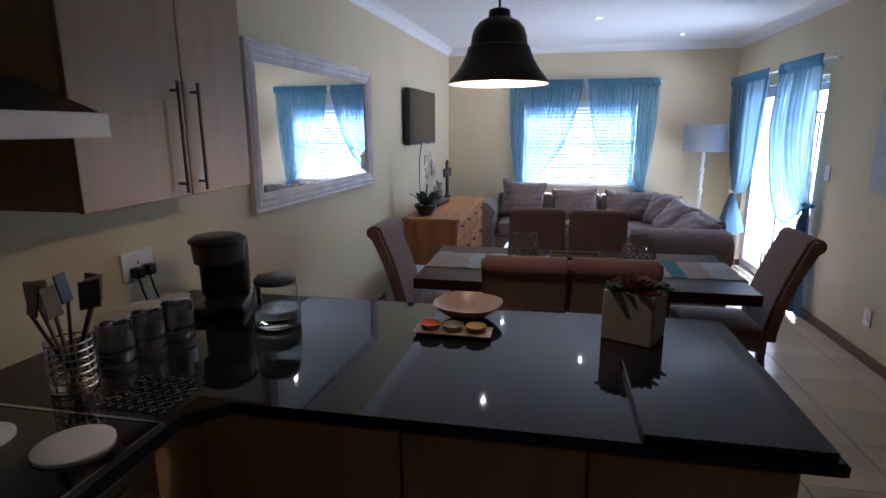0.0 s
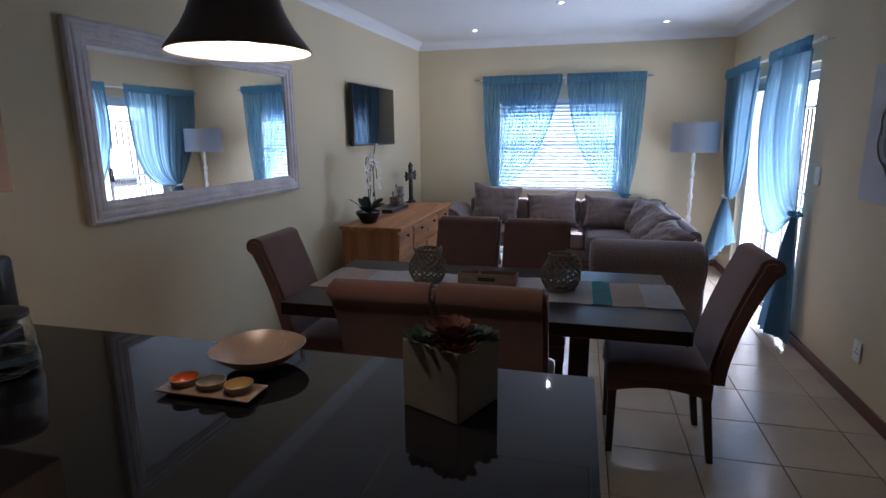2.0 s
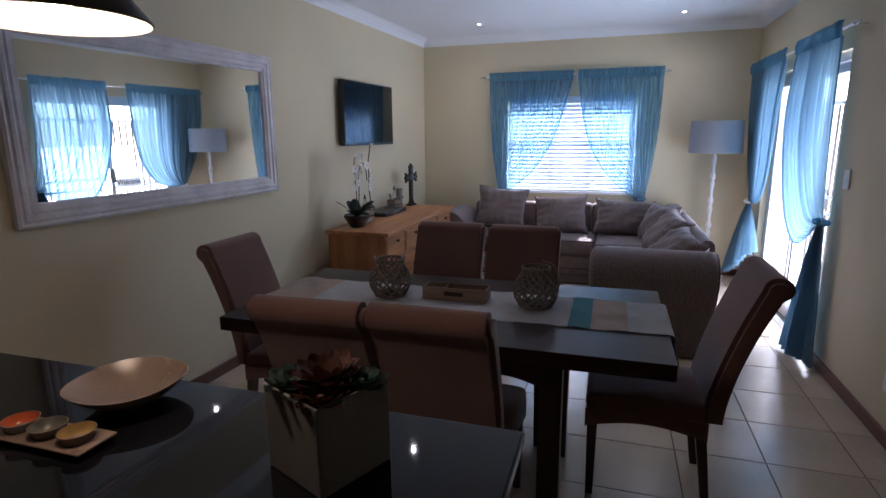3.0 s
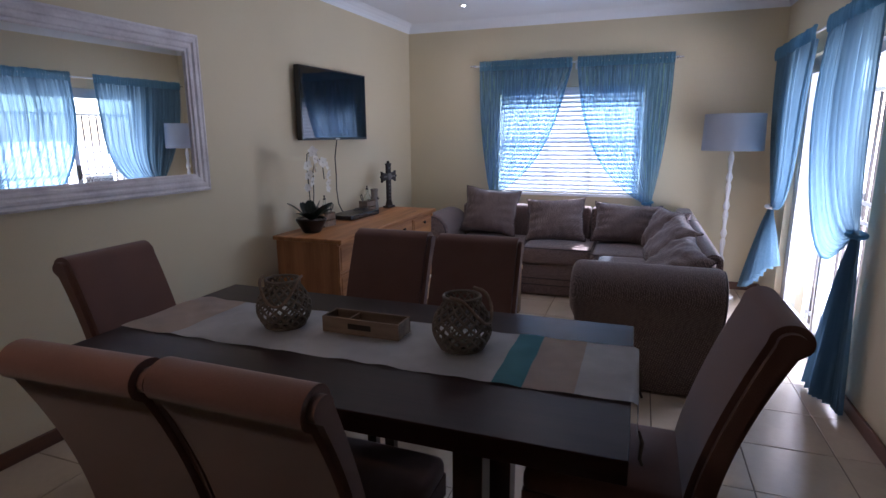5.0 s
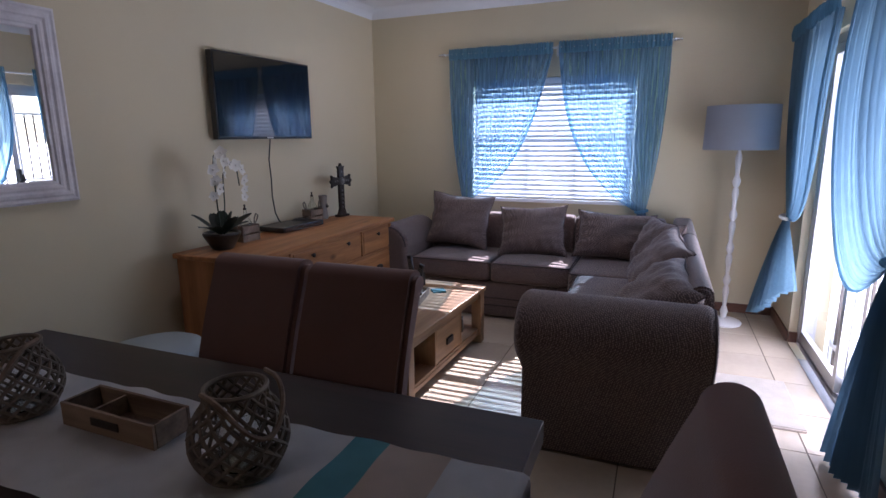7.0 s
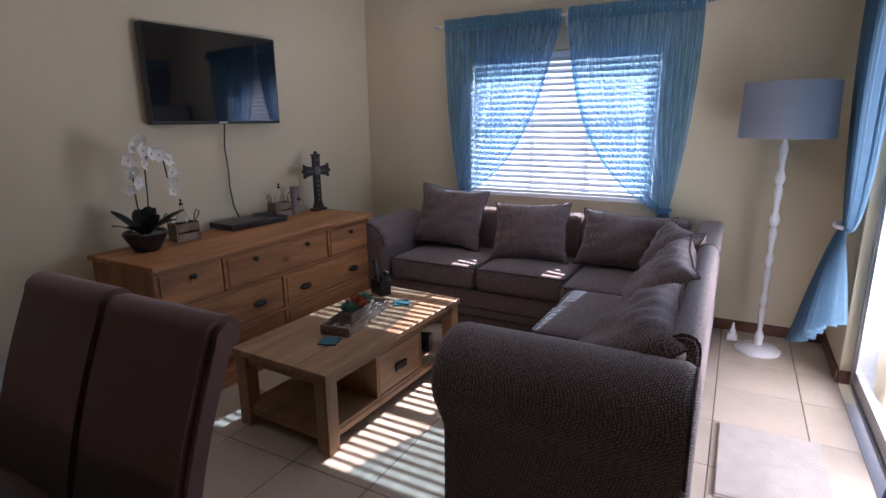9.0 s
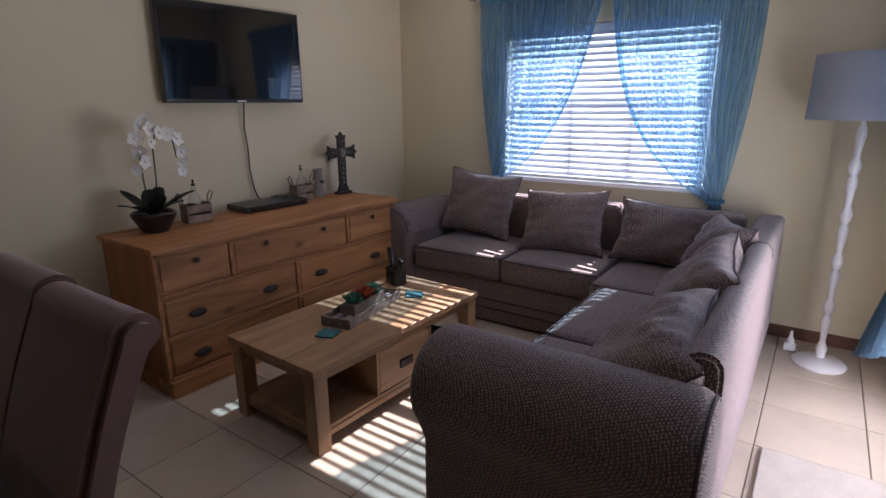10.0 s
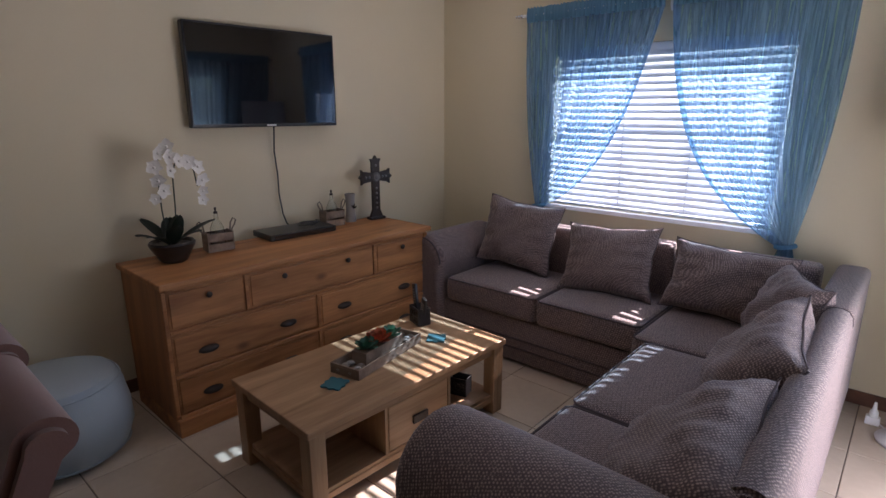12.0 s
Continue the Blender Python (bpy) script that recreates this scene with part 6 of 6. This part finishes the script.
def painting():
    yc, zc, w, h = 3.84, 1.525, 0.76, 0.73
    t = thing("canvas_painting", "square canvas painting of a large pale rose on a grey ground", "painting", (XR - 0.001, yc, zc), 180)
    part("canvas", box(0, 0.032, -w / 2, w / 2, -h / 2, h / 2, 0.003), CANVAS, t)
    rs = random.Random(6)
    ring = 0
    for n, r0 in ((7, 0.235), (6, 0.175), (5, 0.115), (4, 0.06)):
        for k in range(n):
            a = 2 * math.pi * k / n + ring * 0.6 + rs.uniform(-0.1, 0.1)
            s = r0 * 0.62

            def petal(u, v, a=a, r0=r0, s=s, lift=ring):
                th = (v - 0.5) * 2.0
                rr = r0 * 0.35 + s * u * (1.15 - 0.25 * th * th)
                return (0.0335 + 0.0012 * lift + 0.002 * u, rr * math.cos(a + th * 0.55), rr * math.sin(a + th * 0.55))

            def rim(u, v, a=a, r0=r0, s=s, lift=ring):
                th = (v - 0.5) * 2.0
                rr = r0 * 0.35 + s * (0.93 + 0.09 * u) * (1.15 - 0.25 * th * th)
                return (0.0362 + 0.0012 * lift, rr * math.cos(a + th * 0.55), rr * math.sin(a + th * 0.55))
            part("petal", grid(4, 10, petal, 0.001), PAINT_PALE, t, "pale painted petal")
            part("petal_edge", grid(1, 10, rim, 0.0008), PAINT_SHADE, t, "grey painted petal edge")
        ring += 1


painting()

# ---- floor tiles, last ----
TP = 0.400
TX = [1.655 + TP * i for i in range(-9, 3)]
TY = [4.045 + TP * j for j in range(-16, 10)]
tile_meshes = {}


def tile(x0, x1, y0, y1):
    x0, x1, y0, y1 = max(x0, -1.72), min(x1, XR - 0.0005), y0, min(y1, YB - 0.0005)
    if x1 - x0 < 0.01 or y1 - y0 < 0.01:
        return
    g = 0.0022
    k = (round(x1 - x0, 4), round(y1 - y0, 4))
    if k not in tile_meshes:
        a, c = k[0] / 2 - g, k[1] / 2 - g
        b = bmesh.new()
        up = [b.verts.new((p * (a - 0.0015), q * (c - 0.0015), 0)) for p, q in ((-1, -1), (1, -1), (1, 1), (-1, 1))]
        lo = [b.verts.new((p * a, q * c, -0.002)) for p, q in ((-1, -1), (1, -1), (1, 1), (-1, 1))]
        bt = [b.verts.new((p * a, q * c, -0.009)) for p, q in ((-1, -1), (1, -1), (1, 1), (-1, 1))]
        b.faces.new(up)
        for i in range(4):
            j = (i + 1) % 4
            b.faces.new((lo[i], lo[j], up[j], up[i]))
            b.faces.new((bt[i], bt[j], lo[j], lo[i]))
        me = bpy.data.meshes.new("tile")
        b.to_mesh(me)
        b.free()
        me.materials.append(TILE)
        tile_meshes[k] = me
    o = new("tile", tile_meshes[k])
    o.parent, o.location = floor, ((x0 + x1) / 2, (y0 + y1) / 2, 0)


for i in range(len(TX) - 1):
    for j in range(len(TY) - 1):
        tile(TX[i], TX[i + 1], TY[j], TY[j + 1])
